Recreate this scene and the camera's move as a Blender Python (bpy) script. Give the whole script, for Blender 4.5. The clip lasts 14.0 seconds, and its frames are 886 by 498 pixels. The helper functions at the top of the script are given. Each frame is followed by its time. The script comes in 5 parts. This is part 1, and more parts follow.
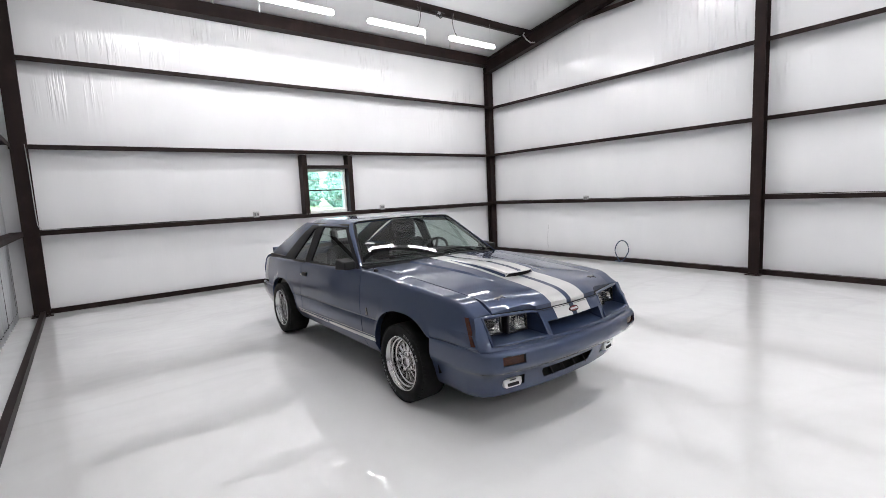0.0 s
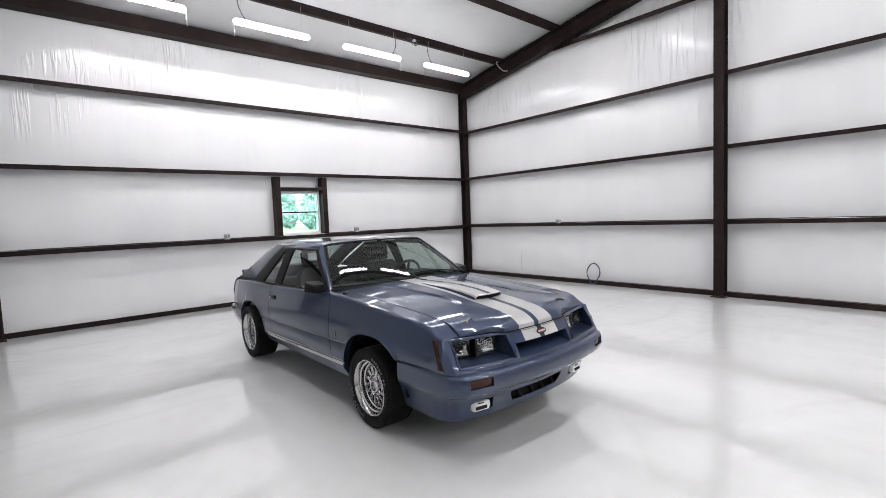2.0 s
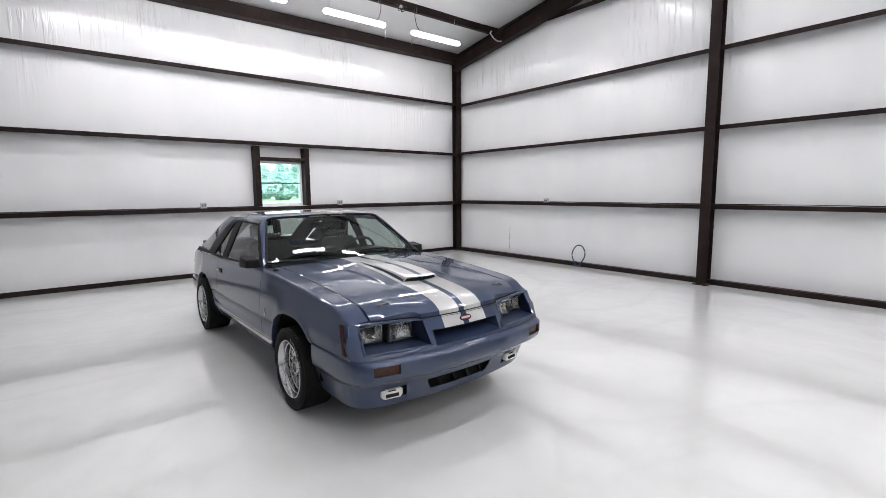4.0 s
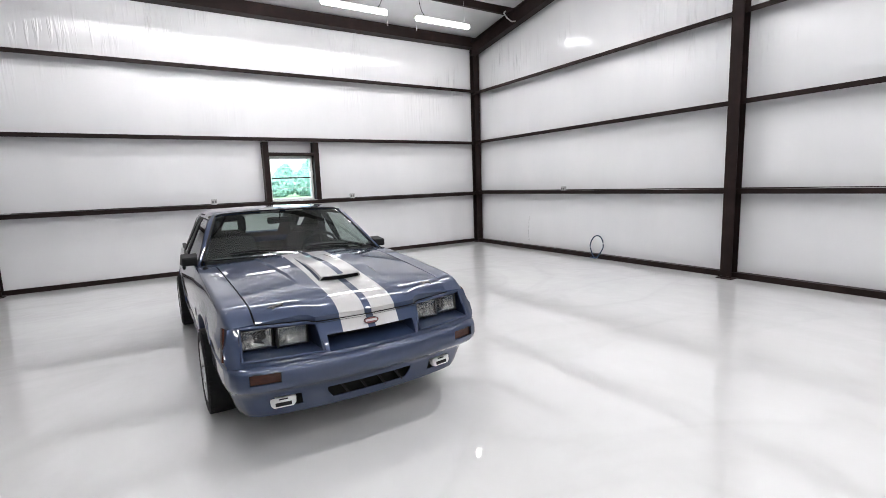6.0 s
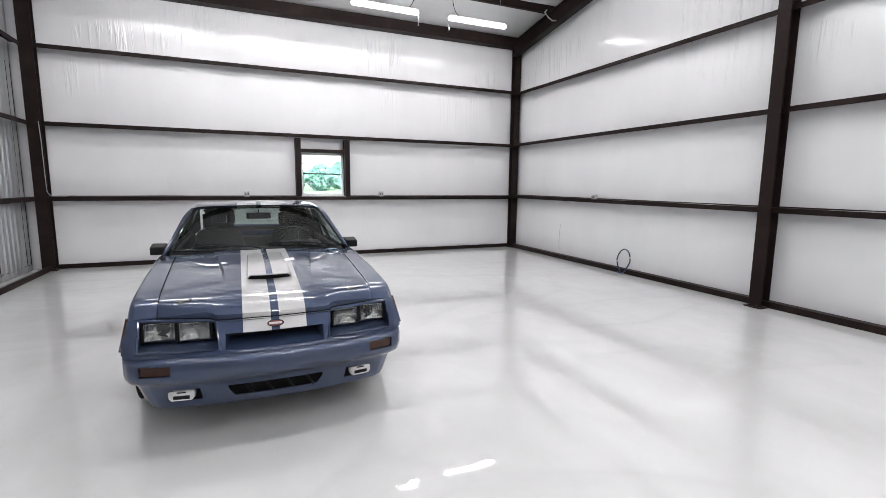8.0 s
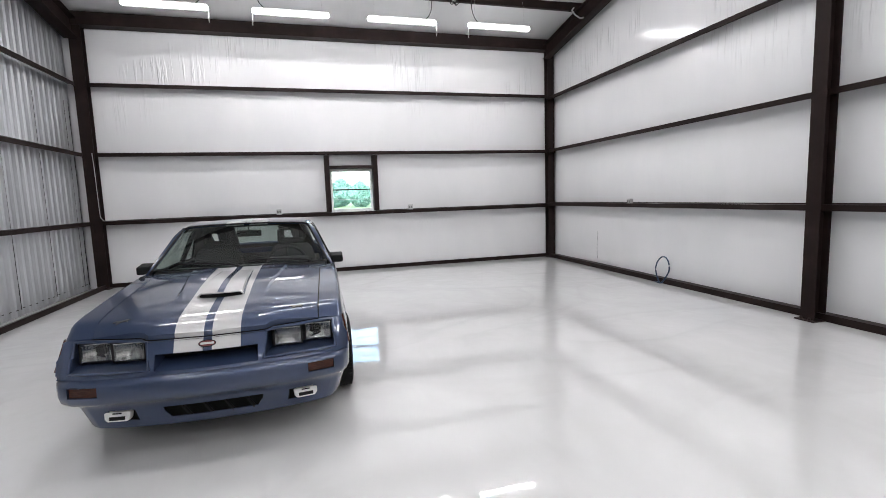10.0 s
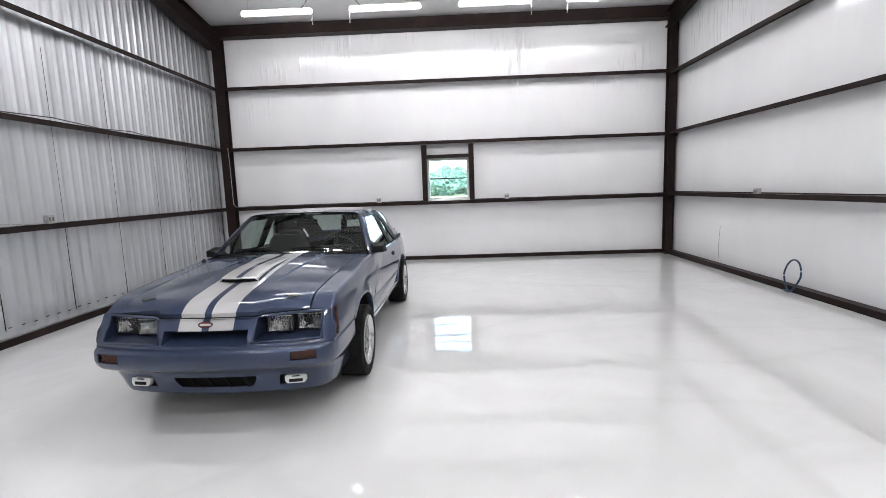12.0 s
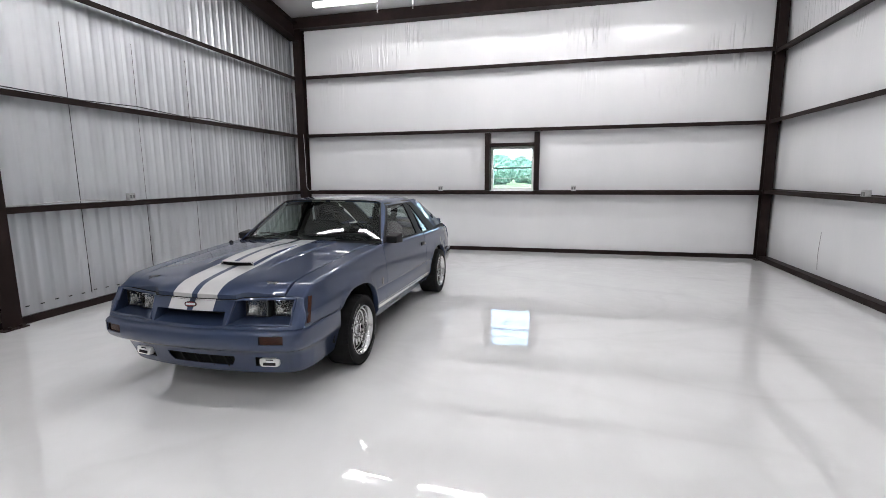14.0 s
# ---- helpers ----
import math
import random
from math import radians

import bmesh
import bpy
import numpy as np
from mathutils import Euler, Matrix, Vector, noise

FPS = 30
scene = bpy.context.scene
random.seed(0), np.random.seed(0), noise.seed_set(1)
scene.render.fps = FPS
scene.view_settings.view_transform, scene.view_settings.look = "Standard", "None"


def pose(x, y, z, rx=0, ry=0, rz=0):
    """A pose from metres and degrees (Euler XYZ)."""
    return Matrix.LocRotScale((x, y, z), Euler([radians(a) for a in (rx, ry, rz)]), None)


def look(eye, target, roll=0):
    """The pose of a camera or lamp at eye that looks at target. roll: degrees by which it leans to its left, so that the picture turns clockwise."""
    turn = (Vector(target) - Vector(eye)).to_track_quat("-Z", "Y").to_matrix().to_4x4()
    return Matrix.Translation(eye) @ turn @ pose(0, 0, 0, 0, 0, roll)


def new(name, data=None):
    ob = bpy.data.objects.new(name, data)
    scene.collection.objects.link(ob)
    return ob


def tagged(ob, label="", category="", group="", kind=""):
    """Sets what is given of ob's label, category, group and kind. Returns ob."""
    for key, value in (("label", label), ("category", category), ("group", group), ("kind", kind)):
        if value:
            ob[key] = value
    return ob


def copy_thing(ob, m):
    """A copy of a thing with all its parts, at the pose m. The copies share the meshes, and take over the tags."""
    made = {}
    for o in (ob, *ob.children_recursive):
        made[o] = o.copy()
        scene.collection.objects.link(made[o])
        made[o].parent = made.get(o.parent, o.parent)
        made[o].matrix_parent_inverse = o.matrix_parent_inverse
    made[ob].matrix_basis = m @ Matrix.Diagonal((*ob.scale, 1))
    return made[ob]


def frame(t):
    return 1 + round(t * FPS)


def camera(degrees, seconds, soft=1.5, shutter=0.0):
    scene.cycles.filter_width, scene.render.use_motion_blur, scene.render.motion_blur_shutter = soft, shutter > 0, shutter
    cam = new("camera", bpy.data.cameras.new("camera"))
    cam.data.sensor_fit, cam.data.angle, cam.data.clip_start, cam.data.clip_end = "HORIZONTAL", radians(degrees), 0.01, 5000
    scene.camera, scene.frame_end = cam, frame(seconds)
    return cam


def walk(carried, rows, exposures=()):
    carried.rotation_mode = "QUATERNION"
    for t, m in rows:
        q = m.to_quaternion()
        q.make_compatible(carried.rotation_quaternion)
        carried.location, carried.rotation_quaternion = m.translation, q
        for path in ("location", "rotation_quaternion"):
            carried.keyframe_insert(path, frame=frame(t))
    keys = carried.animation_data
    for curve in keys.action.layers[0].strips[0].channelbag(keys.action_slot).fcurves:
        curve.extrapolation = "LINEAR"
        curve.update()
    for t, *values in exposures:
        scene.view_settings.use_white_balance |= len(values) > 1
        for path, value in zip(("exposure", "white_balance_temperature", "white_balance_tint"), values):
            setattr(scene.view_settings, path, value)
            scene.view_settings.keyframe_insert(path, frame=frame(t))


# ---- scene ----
from mathutils.bvhtree import BVHTree

cam = camera(86.76, 14.0, soft=0.7)
PATH = [
    (0, (0.432, 0.357, 1.506), (1.642, 1.932, 1.277), -2.61),
    (0.5, (0.434, 0.359, 1.509), (1.683, 1.909, 1.316), -2.76),
    (1, (0.437, 0.353, 1.514), (1.721, 1.879, 1.354), -2.16),
    (1.5, (0.449, 0.352, 1.521), (1.750, 1.864, 1.378), -2.18),
    (2, (0.470, 0.310, 1.505), (1.764, 1.829, 1.368), -2.24),
    (2.5, (0.563, 0.160, 1.500), (1.851, 1.681, 1.332), -2.22),
    (3, (0.681, 0.013, 1.510), (1.938, 1.553, 1.294), -1.15),
    (3.5, (0.820, 0.013, 1.512), (2.053, 1.568, 1.266), -0.90),
    (4, (1.040, 0.073, 1.514), (2.289, 1.616, 1.271), -0.47),
    (4.2, (1.110, 0.058, 1.516), (2.369, 1.592, 1.266), -1.07),
    (6.3, (2.127, -0.358, 1.491), (3.121, 1.355, 1.212), -1.92),
    (6.5, (2.228, -0.454, 1.495), (3.183, 1.281, 1.214), -1.82),
    (7, (2.451, -0.640, 1.503), (3.294, 1.149, 1.205), -1.70),
    (7.5, (2.675, -0.633, 1.515), (3.472, 1.177, 1.215), -1.19),
    (8, (2.865, -0.571, 1.528), (3.656, 1.246, 1.253), 0.56),
    (8.2, (2.925, -0.568, 1.530), (3.694, 1.258, 1.256), 0.16),
    (10.3, (3.850, -0.638, 1.498), (4.280, 1.303, 1.283), -2.69),
    (10.5, (3.976, -0.656, 1.498), (4.326, 1.301, 1.282), -3.29),
    (11, (4.283, -0.721, 1.499), (4.409, 1.262, 1.265), -3.17),
    (11.5, (4.494, -0.671, 1.469), (4.459, 1.314, 1.224), -2.87),
    (12, (4.659, -0.544, 1.509), (4.593, 1.438, 1.252), -1.99),
    (12.5, (4.830, -0.485, 1.501), (4.761, 1.496, 1.229), -2.34),
    (13, (5.104, -0.525, 1.513), (4.869, 1.441, 1.233), -1.53),
    (13.5, (5.312, -0.463, 1.514), (4.920, 1.475, 1.215), -1.31),
    (14, (5.447, -0.278, 1.540), (4.970, 1.641, 1.236), -0.39),
]
walk(cam, [(t, look(eye, target, roll)) for t, eye, target, roll in PATH], [(0, 3.50), (3, 3.42), (4, 3.39), (6.5, 3.48), (8, 3.35), (10.5, 3.24), (12.5, 3.38), (14, 3.20)])

# ---- light and exposure ----
world = bpy.data.worlds.new("sky")
scene.world = world
world.use_nodes = True
wn = world.node_tree.nodes
sky = wn.new("ShaderNodeTexSky")
sky.sky_type, sky.sun_disc = "NISHITA", False
sky.sun_elevation, sky.sun_rotation = radians(50), radians(200)
wn["Background"].inputs["Strength"].default_value = 0.11
world.node_tree.links.new(sky.outputs["Color"], wn["Background"].inputs["Color"])
sun = new("sun", bpy.data.lights.new("sun", "SUN"))
sun.data.energy, sun.data.angle, sun.data.color = 2.2, radians(2), (1.0, 0.96, 0.9)
sun.matrix_world = look((0, 0, 0), (math.sin(radians(200)) * -0.6, math.cos(radians(200)) * -0.6, -0.8))
LAMP_STRENGTH = 7.5
LAMP_SIDE_STRENGTH = 0.9


# ---- materials ----
def material(name, color, rough=0.5, metal=0.0, coat=0.0, ior=1.5):
    m = bpy.data.materials.new(name)
    m.use_nodes = True
    b = m.node_tree.nodes["Principled BSDF"]
    b.inputs["Base Color"].default_value = (*color, 1)
    b.inputs["Roughness"].default_value = rough
    b.inputs["Metallic"].default_value = metal
    b.inputs["Coat Weight"].default_value = coat
    b.inputs["Coat Roughness"].default_value = 0.03
    b.inputs["IOR"].default_value = ior
    return m


def node(m, kind, **settings):
    n = m.node_tree.nodes.new(kind)
    for key, value in settings.items():
        n.inputs[key].default_value = value
    return n


def wire(m, a, b):
    m.node_tree.links.new(a, b)


def noise_tex(m, scale, detail=3.0, stretch=(1, 1, 1), distortion=0.0):
    co = node(m, "ShaderNodeTexCoord")
    mp = node(m, "ShaderNodeMapping", Scale=stretch)
    wire(m, co.outputs["Object"], mp.inputs["Vector"])
    n = node(m, "ShaderNodeTexNoise", Scale=scale, Detail=detail, Distortion=distortion)
    wire(m, mp.outputs["Vector"], n.inputs["Vector"])
    return n


def ramp(m, fac, stops):
    r = node(m, "ShaderNodeValToRGB")
    el = r.color_ramp.elements
    while len(el) < len(stops):
        el.new(0.5)
    for e, (p, c) in zip(el, stops):
        e.position, e.color = p, (*c, 1) if len(c) == 3 else c
    wire(m, fac, r.inputs["Fac"])
    return r


def vary(m, stops, scale, detail=3.0, stretch=(1, 1, 1), target="Base Color", distortion=0.0):
    n = noise_tex(m, scale, detail, stretch, distortion)
    r = ramp(m, n.outputs["Fac"], stops)
    wire(m, r.outputs["Color"], m.node_tree.nodes["Principled BSDF"].inputs[target])
    return r


def bump(m, scale, strength, distance=0.01, detail=3.0, stretch=(1, 1, 1), distortion=0.0):
    b = m.node_tree.nodes["Principled BSDF"]
    n = noise_tex(m, scale, detail, stretch, distortion)
    u = node(m, "ShaderNodeBump", Strength=strength, Distance=distance)
    wire(m, n.outputs["Fac"], u.inputs["Height"])
    if b.inputs["Normal"].is_linked:
        wire(m, b.inputs["Normal"].links[0].from_socket, u.inputs["Normal"])
    wire(m, u.outputs["Normal"], b.inputs["Normal"])


def grey(v):
    return (v, v, v)


# epoxy floor: near-white, faint grey marbling, wet gloss
epoxy = material("epoxy_floor", (0.7, 0.7, 0.69), 0.03, 0.0, 0.7, 1.5)
epoxy.node_tree.nodes["Principled BSDF"].inputs["Coat Roughness"].default_value = 0.004
n1 = noise_tex(epoxy, 0.5, 5.0, (0.7, 1.0, 1), 1.0)
r1 = ramp(epoxy, n1.outputs["Fac"], [(0.36, (0.755, 0.755, 0.75)), (0.46, (0.745, 0.745, 0.74)), (0.5, (0.71, 0.71, 0.705)), (0.55, (0.74, 0.74, 0.735)), (0.7, (0.77, 0.77, 0.765))])
n2 = noise_tex(epoxy, 2.6, 6.0, (1, 0.5, 1), 0.8)
r2 = ramp(epoxy, n2.outputs["Fac"], [(0.3, grey(0.95)), (0.7, grey(1.0))])
mx = node(epoxy, "ShaderNodeMix")
mx.data_type, mx.blend_type = "RGBA", "MULTIPLY"
mx.inputs["Factor"].default_value = 1.0
wire(epoxy, r1.outputs["Color"], mx.inputs["A"])
wire(epoxy, r2.outputs["Color"], mx.inputs["B"])
wire(epoxy, mx.outputs["Result"], epoxy.node_tree.nodes["Principled BSDF"].inputs["Base Color"])
bump(epoxy, 0.8, 0.13, 0.02, 1.0)
bump(epoxy, 3.0, 0.4, 0.004, 1.5, (1, 1, 1), 0.8)
eb = epoxy.node_tree.nodes["Principled BSDF"]
wire(epoxy, eb.inputs["Normal"].links[0].from_socket, eb.inputs["Coat Normal"])

# white vinyl facing of the wall insulation, wrinkled lengthwise
vinyl = material("white_vinyl_facing", (0.8, 0.8, 0.8), 0.15)
vary(vinyl, [(0.3, (0.735, 0.74, 0.75)), (0.7, (0.79, 0.79, 0.797))], 1.2, 5.0, (1, 1, 0.4))
bump(vinyl, 5.0, 0.1, 0.02, 2.0, (1, 1, 0.12), 0.3)
bump(vinyl, 22.0, 0.14, 0.005, 2.0, (1, 1, 0.08))
folds = noise_tex(vinyl, 13.0, 2.0, (1, 1, 0.055), 0.15)
where = ramp(vinyl, noise_tex(vinyl, 0.6, 2.0, (1, 1, 1.1)).outputs["Fac"], [(0.5, grey(0.0)), (0.62, grey(1.0))])
ridge = ramp(vinyl, folds.outputs["Fac"], [(0.5, grey(0.0)), (0.62, grey(1.0)), (0.74, grey(0.0))])
both = node(vinyl, "ShaderNodeMath")
both.operation = "MULTIPLY"
wire(vinyl, ridge.outputs["Color"], both.inputs[0])
high = node(vinyl, "ShaderNodeMapRange")
for key, value in (("From Min", 2.6), ("From Max", 4.2)):
    high.inputs[key].default_value = value
split = node(vinyl, "ShaderNodeSeparateXYZ")
wire(vinyl, node(vinyl, "ShaderNodeTexCoord").outputs["Object"], split.inputs[0])
wire(vinyl, split.outputs["Z"], high.inputs["Value"])
patch = node(vinyl, "ShaderNodeMath")
patch.operation = "MULTIPLY"
wire(vinyl, where.outputs["Color"], patch.inputs[0])
wire(vinyl, high.outputs["Result"], patch.inputs[1])
wire(vinyl, patch.outputs[0], both.inputs[1])
lift = node(vinyl, "ShaderNodeBump", Strength=0.8, Distance=0.015)
vb = vinyl.node_tree.nodes["Principled BSDF"]
wire(vinyl, both.outputs[0], lift.inputs["Height"])
wire(vinyl, vb.inputs["Normal"].links[0].from_socket, lift.inputs["Normal"])
wire(vinyl, lift.outputs["Normal"], vb.inputs["Normal"])
vinyl_roof = material("white_vinyl_roof_facing", (0.74, 0.75, 0.75), 0.4)
vary(vinyl_roof, [(0.3, (0.65, 0.655, 0.66)), (0.7, (0.72, 0.725, 0.73))], 0.8, 4.0, (0.4, 1, 1))
bump(vinyl_roof, 5.0, 0.2, 0.02, 3.0, (1, 0.15, 1))

steel = material("brown_primed_steel", (0.03, 0.02, 0.018), 0.55)
steel.node_tree.nodes["Principled BSDF"].inputs["Specular IOR Level"].default_value = 0.16
vary(steel, [(0.3, (0.0125, 0.0072, 0.0065)), (0.55, (0.0165, 0.0095, 0.0085)), (0.75, (0.027, 0.016, 0.0145))], 3.5, 6.0)
bump(steel, 40.0, 0.15, 0.002)
galv = material("galvalume_sheet", (0.56, 0.58, 0.60), 0.36, 0.75)
vary(galv, [(0.25, (0.5, 0.515, 0.535)), (0.5, (0.62, 0.635, 0.655)), (0.8, (0.69, 0.70, 0.715))], 2.2, 6.0, (1, 1, 0.25))
vary(galv, [(0.3, grey(0.33)), (0.7, grey(0.5))], 3.0, 4.0, (1, 1, 0.3), "Roughness")
bump(galv, 60.0, 0.05, 0.002)
bump(galv, 2.0, 0.3, 0.01, 2.0, (1, 1, 0.3))


def glowing(name, strength):
    m = material(name, (0.9, 0.9, 0.9), 0.4)
    b = m.node_tree.nodes["Principled BSDF"]
    b.inputs["Emission Color"].default_value, b.inputs["Emission Strength"].default_value = (1.0, 0.98, 1.0, 1), strength
    return m


lamp_glow = glowing("lamp_diffuser", LAMP_STRENGTH)
lamp_side = glowing("lamp_diffuser_side", LAMP_SIDE_STRENGTH)
white_metal = material("white_enamel", (0.8, 0.8, 0.79), 0.35)
white_plastic = material("white_window_frame", (0.82, 0.82, 0.8), 0.4)
bump(white_plastic, 30, 0.1, 0.002)
grey_box = material("galvanised_box", (0.5, 0.51, 0.52), 0.4, 0.8)
vary(grey_box, [(0.3, grey(0.4)), (0.7, grey(0.58))], 20)
dark_socket = material("grey_socket", (0.16, 0.16, 0.16), 0.5)
vary(dark_socket, [(0.3, grey(0.13)), (0.7, grey(0.2))], 30)
black_rubber = material("black_cable", (0.015, 0.015, 0.016), 0.5)
blue_rubber = material("dark_blue_hose", (0.012, 0.035, 0.08), 0.4)
bump(blue_rubber, 60, 0.2, 0.002)


def thin_glass(name, tint, rough=0.0, gloss_ior=1.45):
    m = bpy.data.materials.new(name)
    m.use_nodes = True
    m.node_tree.nodes.remove(m.node_tree.nodes["Principled BSDF"])
    out = m.node_tree.nodes["Material Output"]
    tr = node(m, "ShaderNodeBsdfTransparent", Color=(*tint, 1))
    gl = node(m, "ShaderNodeBsdfGlossy", Roughness=rough)
    lw = node(m, "ShaderNodeLayerWeight", Blend=0.5)
    p5 = node(m, "ShaderNodeMath")
    p5.operation = "POWER"
    p5.inputs[1].default_value = 5.0
    wire(m, lw.outputs["Facing"], p5.inputs[0])
    fr = node(m, "ShaderNodeMapRange")
    fr.inputs["To Min"].default_value = ((gloss_ior - 1) / (gloss_ior + 1)) ** 2 * 1.8
    wire(m, p5.outputs[0], fr.inputs["Value"])
    mixer = node(m, "ShaderNodeMixShader")
    wire(m, fr.outputs["Result"], mixer.inputs[0])
    wire(m, tr.outputs[0], mixer.inputs[1])
    wire(m, gl.outputs[0], mixer.inputs[2])
    wire(m, mixer.outputs[0], out.inputs["Surface"])
    return m


pane_glass = thin_glass("window_pane", (0.93, 0.97, 0.96))


# ---- helpers for meshes ----
def link_mesh(name, bm, mat, smooth=False, angle=35):
    me = bpy.data.meshes.new(name)
    bmesh.ops.recalc_face_normals(bm, faces=bm.faces)
    bm.to_mesh(me)
    bm.free()
    for m in mat if isinstance(mat, (list, tuple)) else [mat]:
        me.materials.append(m)
    if smooth:
        me.shade_smooth()
        me.set_sharp_from_angle(angle=radians(angle))
    return new(name, me)


def part(name, bm, mat, parent, label="", smooth=True, angle=35):
    ob = link_mesh(name, bm, mat, smooth, angle)
    ob.parent = parent
    if label:
        tagged(ob, label)
    return ob


def empty(name, m=Matrix()):
    ob = new(name)
    ob.matrix_world = m
    return ob


def box(bm, x0, x1, y0, y1, z0, z1, bevel=0.0, m=None):
    r = bmesh.ops.create_cube(bm, size=1.0)
    vs = r["verts"]
    for v in vs:
        v.co = Vector((x0 + (v.co.x + 0.5) * (x1 - x0), y0 + (v.co.y + 0.5) * (y1 - y0), z0 + (v.co.z + 0.5) * (z1 - z0)))
        if m:
            v.co = m @ v.co
    if bevel:
        es = list({e for v in vs for e in v.link_edges})
        bmesh.ops.bevel(bm, geom=es, offset=bevel, segments=2, affect="EDGES", profile=0.5)


def ring_sweep(bm, path, radius, sides=8, closed=False, squash=(1, 1)):
    """A round tube along a list of points."""
    path = [Vector(p) for p in path]
    n, rings = len(path), []
    up = Vector((0.13, 0.27, 0.95)).normalized()
    for i, p in enumerate(path):
        a = path[(i - 1) % n] if closed or i else p
        b = path[(i + 1) % n] if closed or i < n - 1 else p
        d = (b - a).normalized()
        s = d.cross(up).normalized()
        t = s.cross(d).normalized()
        r = radius[i] if isinstance(radius, (list, tuple)) else radius
        rings.append([bm.verts.new(p + r * (math.cos(k * math.tau / sides) * s * squash[0] + math.sin(k * math.tau / sides) * t * squash[1])) for k in range(sides)])
    for i in range(n if closed else n - 1):
        a, b = rings[i], rings[(i + 1) % n]
        for k in range(sides):
            bm.faces.new((a[k], a[(k + 1) % sides], b[(k + 1) % sides], b[k]))
    if not closed:
        bm.faces.new(rings[0][::-1])
        bm.faces.new(rings[-1])


def lathe(bm, profile, segs=48, axis="x", centre=(0, 0, 0), closed=False):
    """Turn (radius, offset) pairs about an axis."""
    rings = []
    for r, o in profile:
        ring = []
        for k in range(segs):
            a = k * math.tau / segs
            c, s = r * math.cos(a), r * math.sin(a)
            co = {"x": (o, c, s), "y": (c, o, s), "z": (c, s, o)}[axis]
            ring.append(bm.verts.new(Vector(co) + Vector(centre)))
        rings.append(ring)
    pairs = list(zip(rings, rings[1:])) + ([(rings[-1], rings[0])] if closed else [])
    for a, b in pairs:
        for k in range(segs):
            bm.faces.new((a[k], a[(k + 1) % segs], b[(k + 1) % segs], b[k]))


def sheet(bm, pts, keep=None, mat=None):
    """A net of points, rows of equal length, joined into quads."""
    vs = [[bm.verts.new(p) for p in row] for row in pts]
    for i in range(len(vs) - 1):
        for j in range(len(vs[0]) - 1):
            if keep and not keep(i, j):
                continue
            f = bm.faces.new((vs[i][j], vs[i][j + 1], vs[i + 1][j + 1], vs[i + 1][j]))
            if mat:
                f.material_index = mat(i, j)
    loose = [v for v in bm.verts if not v.link_faces]
    bmesh.ops.delete(bm, geom=loose, context="VERTS")


def thicken(bm, d):
    bmesh.ops.recalc_face_normals(bm, faces=bm.faces)
    bmesh.ops.solidify(bm, geom=list(bm.faces), thickness=d)


def prism(bm, poly, to3, depth):
    """Extrude a flat outline; to3 turns (a, b, depth) into a point."""
    lo = [bm.verts.new(to3(a, b, 0)) for a, b in poly]
    hi = [bm.verts.new(to3(a, b, depth)) for a, b in poly]
    n = len(poly)
    bm.faces.new(lo)
    bm.faces.new(hi[::-1])
    for k in range(n):
        bm.faces.new((lo[k], lo[(k + 1) % n], hi[(k + 1) % n], hi[k]))


def lerp_table(x, table):
    if x <= table[0][0]:
        return table[0][1]
    for (a, p), (b, q) in zip(table, table[1:]):
        if x <= b:
            return p + (q - p) * (x - a) / (b - a)
    return table[-1][1]


def smooth_table(x, table):
    """Like lerp_table, but rounded: a monotone cubic through the stops."""
    if x <= table[0][0]:
        return table[0][1]
    if x >= table[-1][0]:
        return table[-1][1]
    k = max(i for i, (a, _) in enumerate(table) if a <= x)
    k = min(k, len(table) - 2)

    def slope(i):
        if i <= 0 or i >= len(table) - 1:
            j = 0 if i <= 0 else len(table) - 2
            return (table[j + 1][1] - table[j][1]) / (table[j + 1][0] - table[j][0])
        d0 = (table[i][1] - table[i - 1][1]) / (table[i][0] - table[i - 1][0])
        d1 = (table[i + 1][1] - table[i][1]) / (table[i + 1][0] - table[i][0])
        return 0.0 if d0 * d1 <= 0 else 2 * d0 * d1 / (d0 + d1)

    (a, p), (b, q) = table[k], table[k + 1]
    h = b - a
    t = (x - a) / h
    return (1 + 2 * t) * (1 - t) ** 2 * p + t * (1 - t) ** 2 * h * slope(k) + t * t * (3 - 2 * t) * q + t * t * (t - 1) * h * slope(k + 1)


# ---- the hall ----
XW, XE, YN, YS = -0.42, 9.17, 9.50, -9.3      # inner faces of the wall skins
GX, GW, GN = 8.98, -0.22, 9.30                # faces of the girts: east, west, north
GIRTS = (1.215, 2.45, 3.675)
PITCH = 0.165
RIDGE_Y = 0.0


def roof_z(y):
    """Underside of the roof facing."""
    return 4.98 + PITCH * (YN - max(y, 2 * RIDGE_Y - y))


bm = bmesh.new()
box(bm, XW - 0.3, XE + 0.3, YS - 0.3, YN + 0.3, -0.15, 0)
tagged(link_mesh("floor", bm, epoxy), "glossy white epoxy floor with faint grey marbling", "floor", kind="structure")


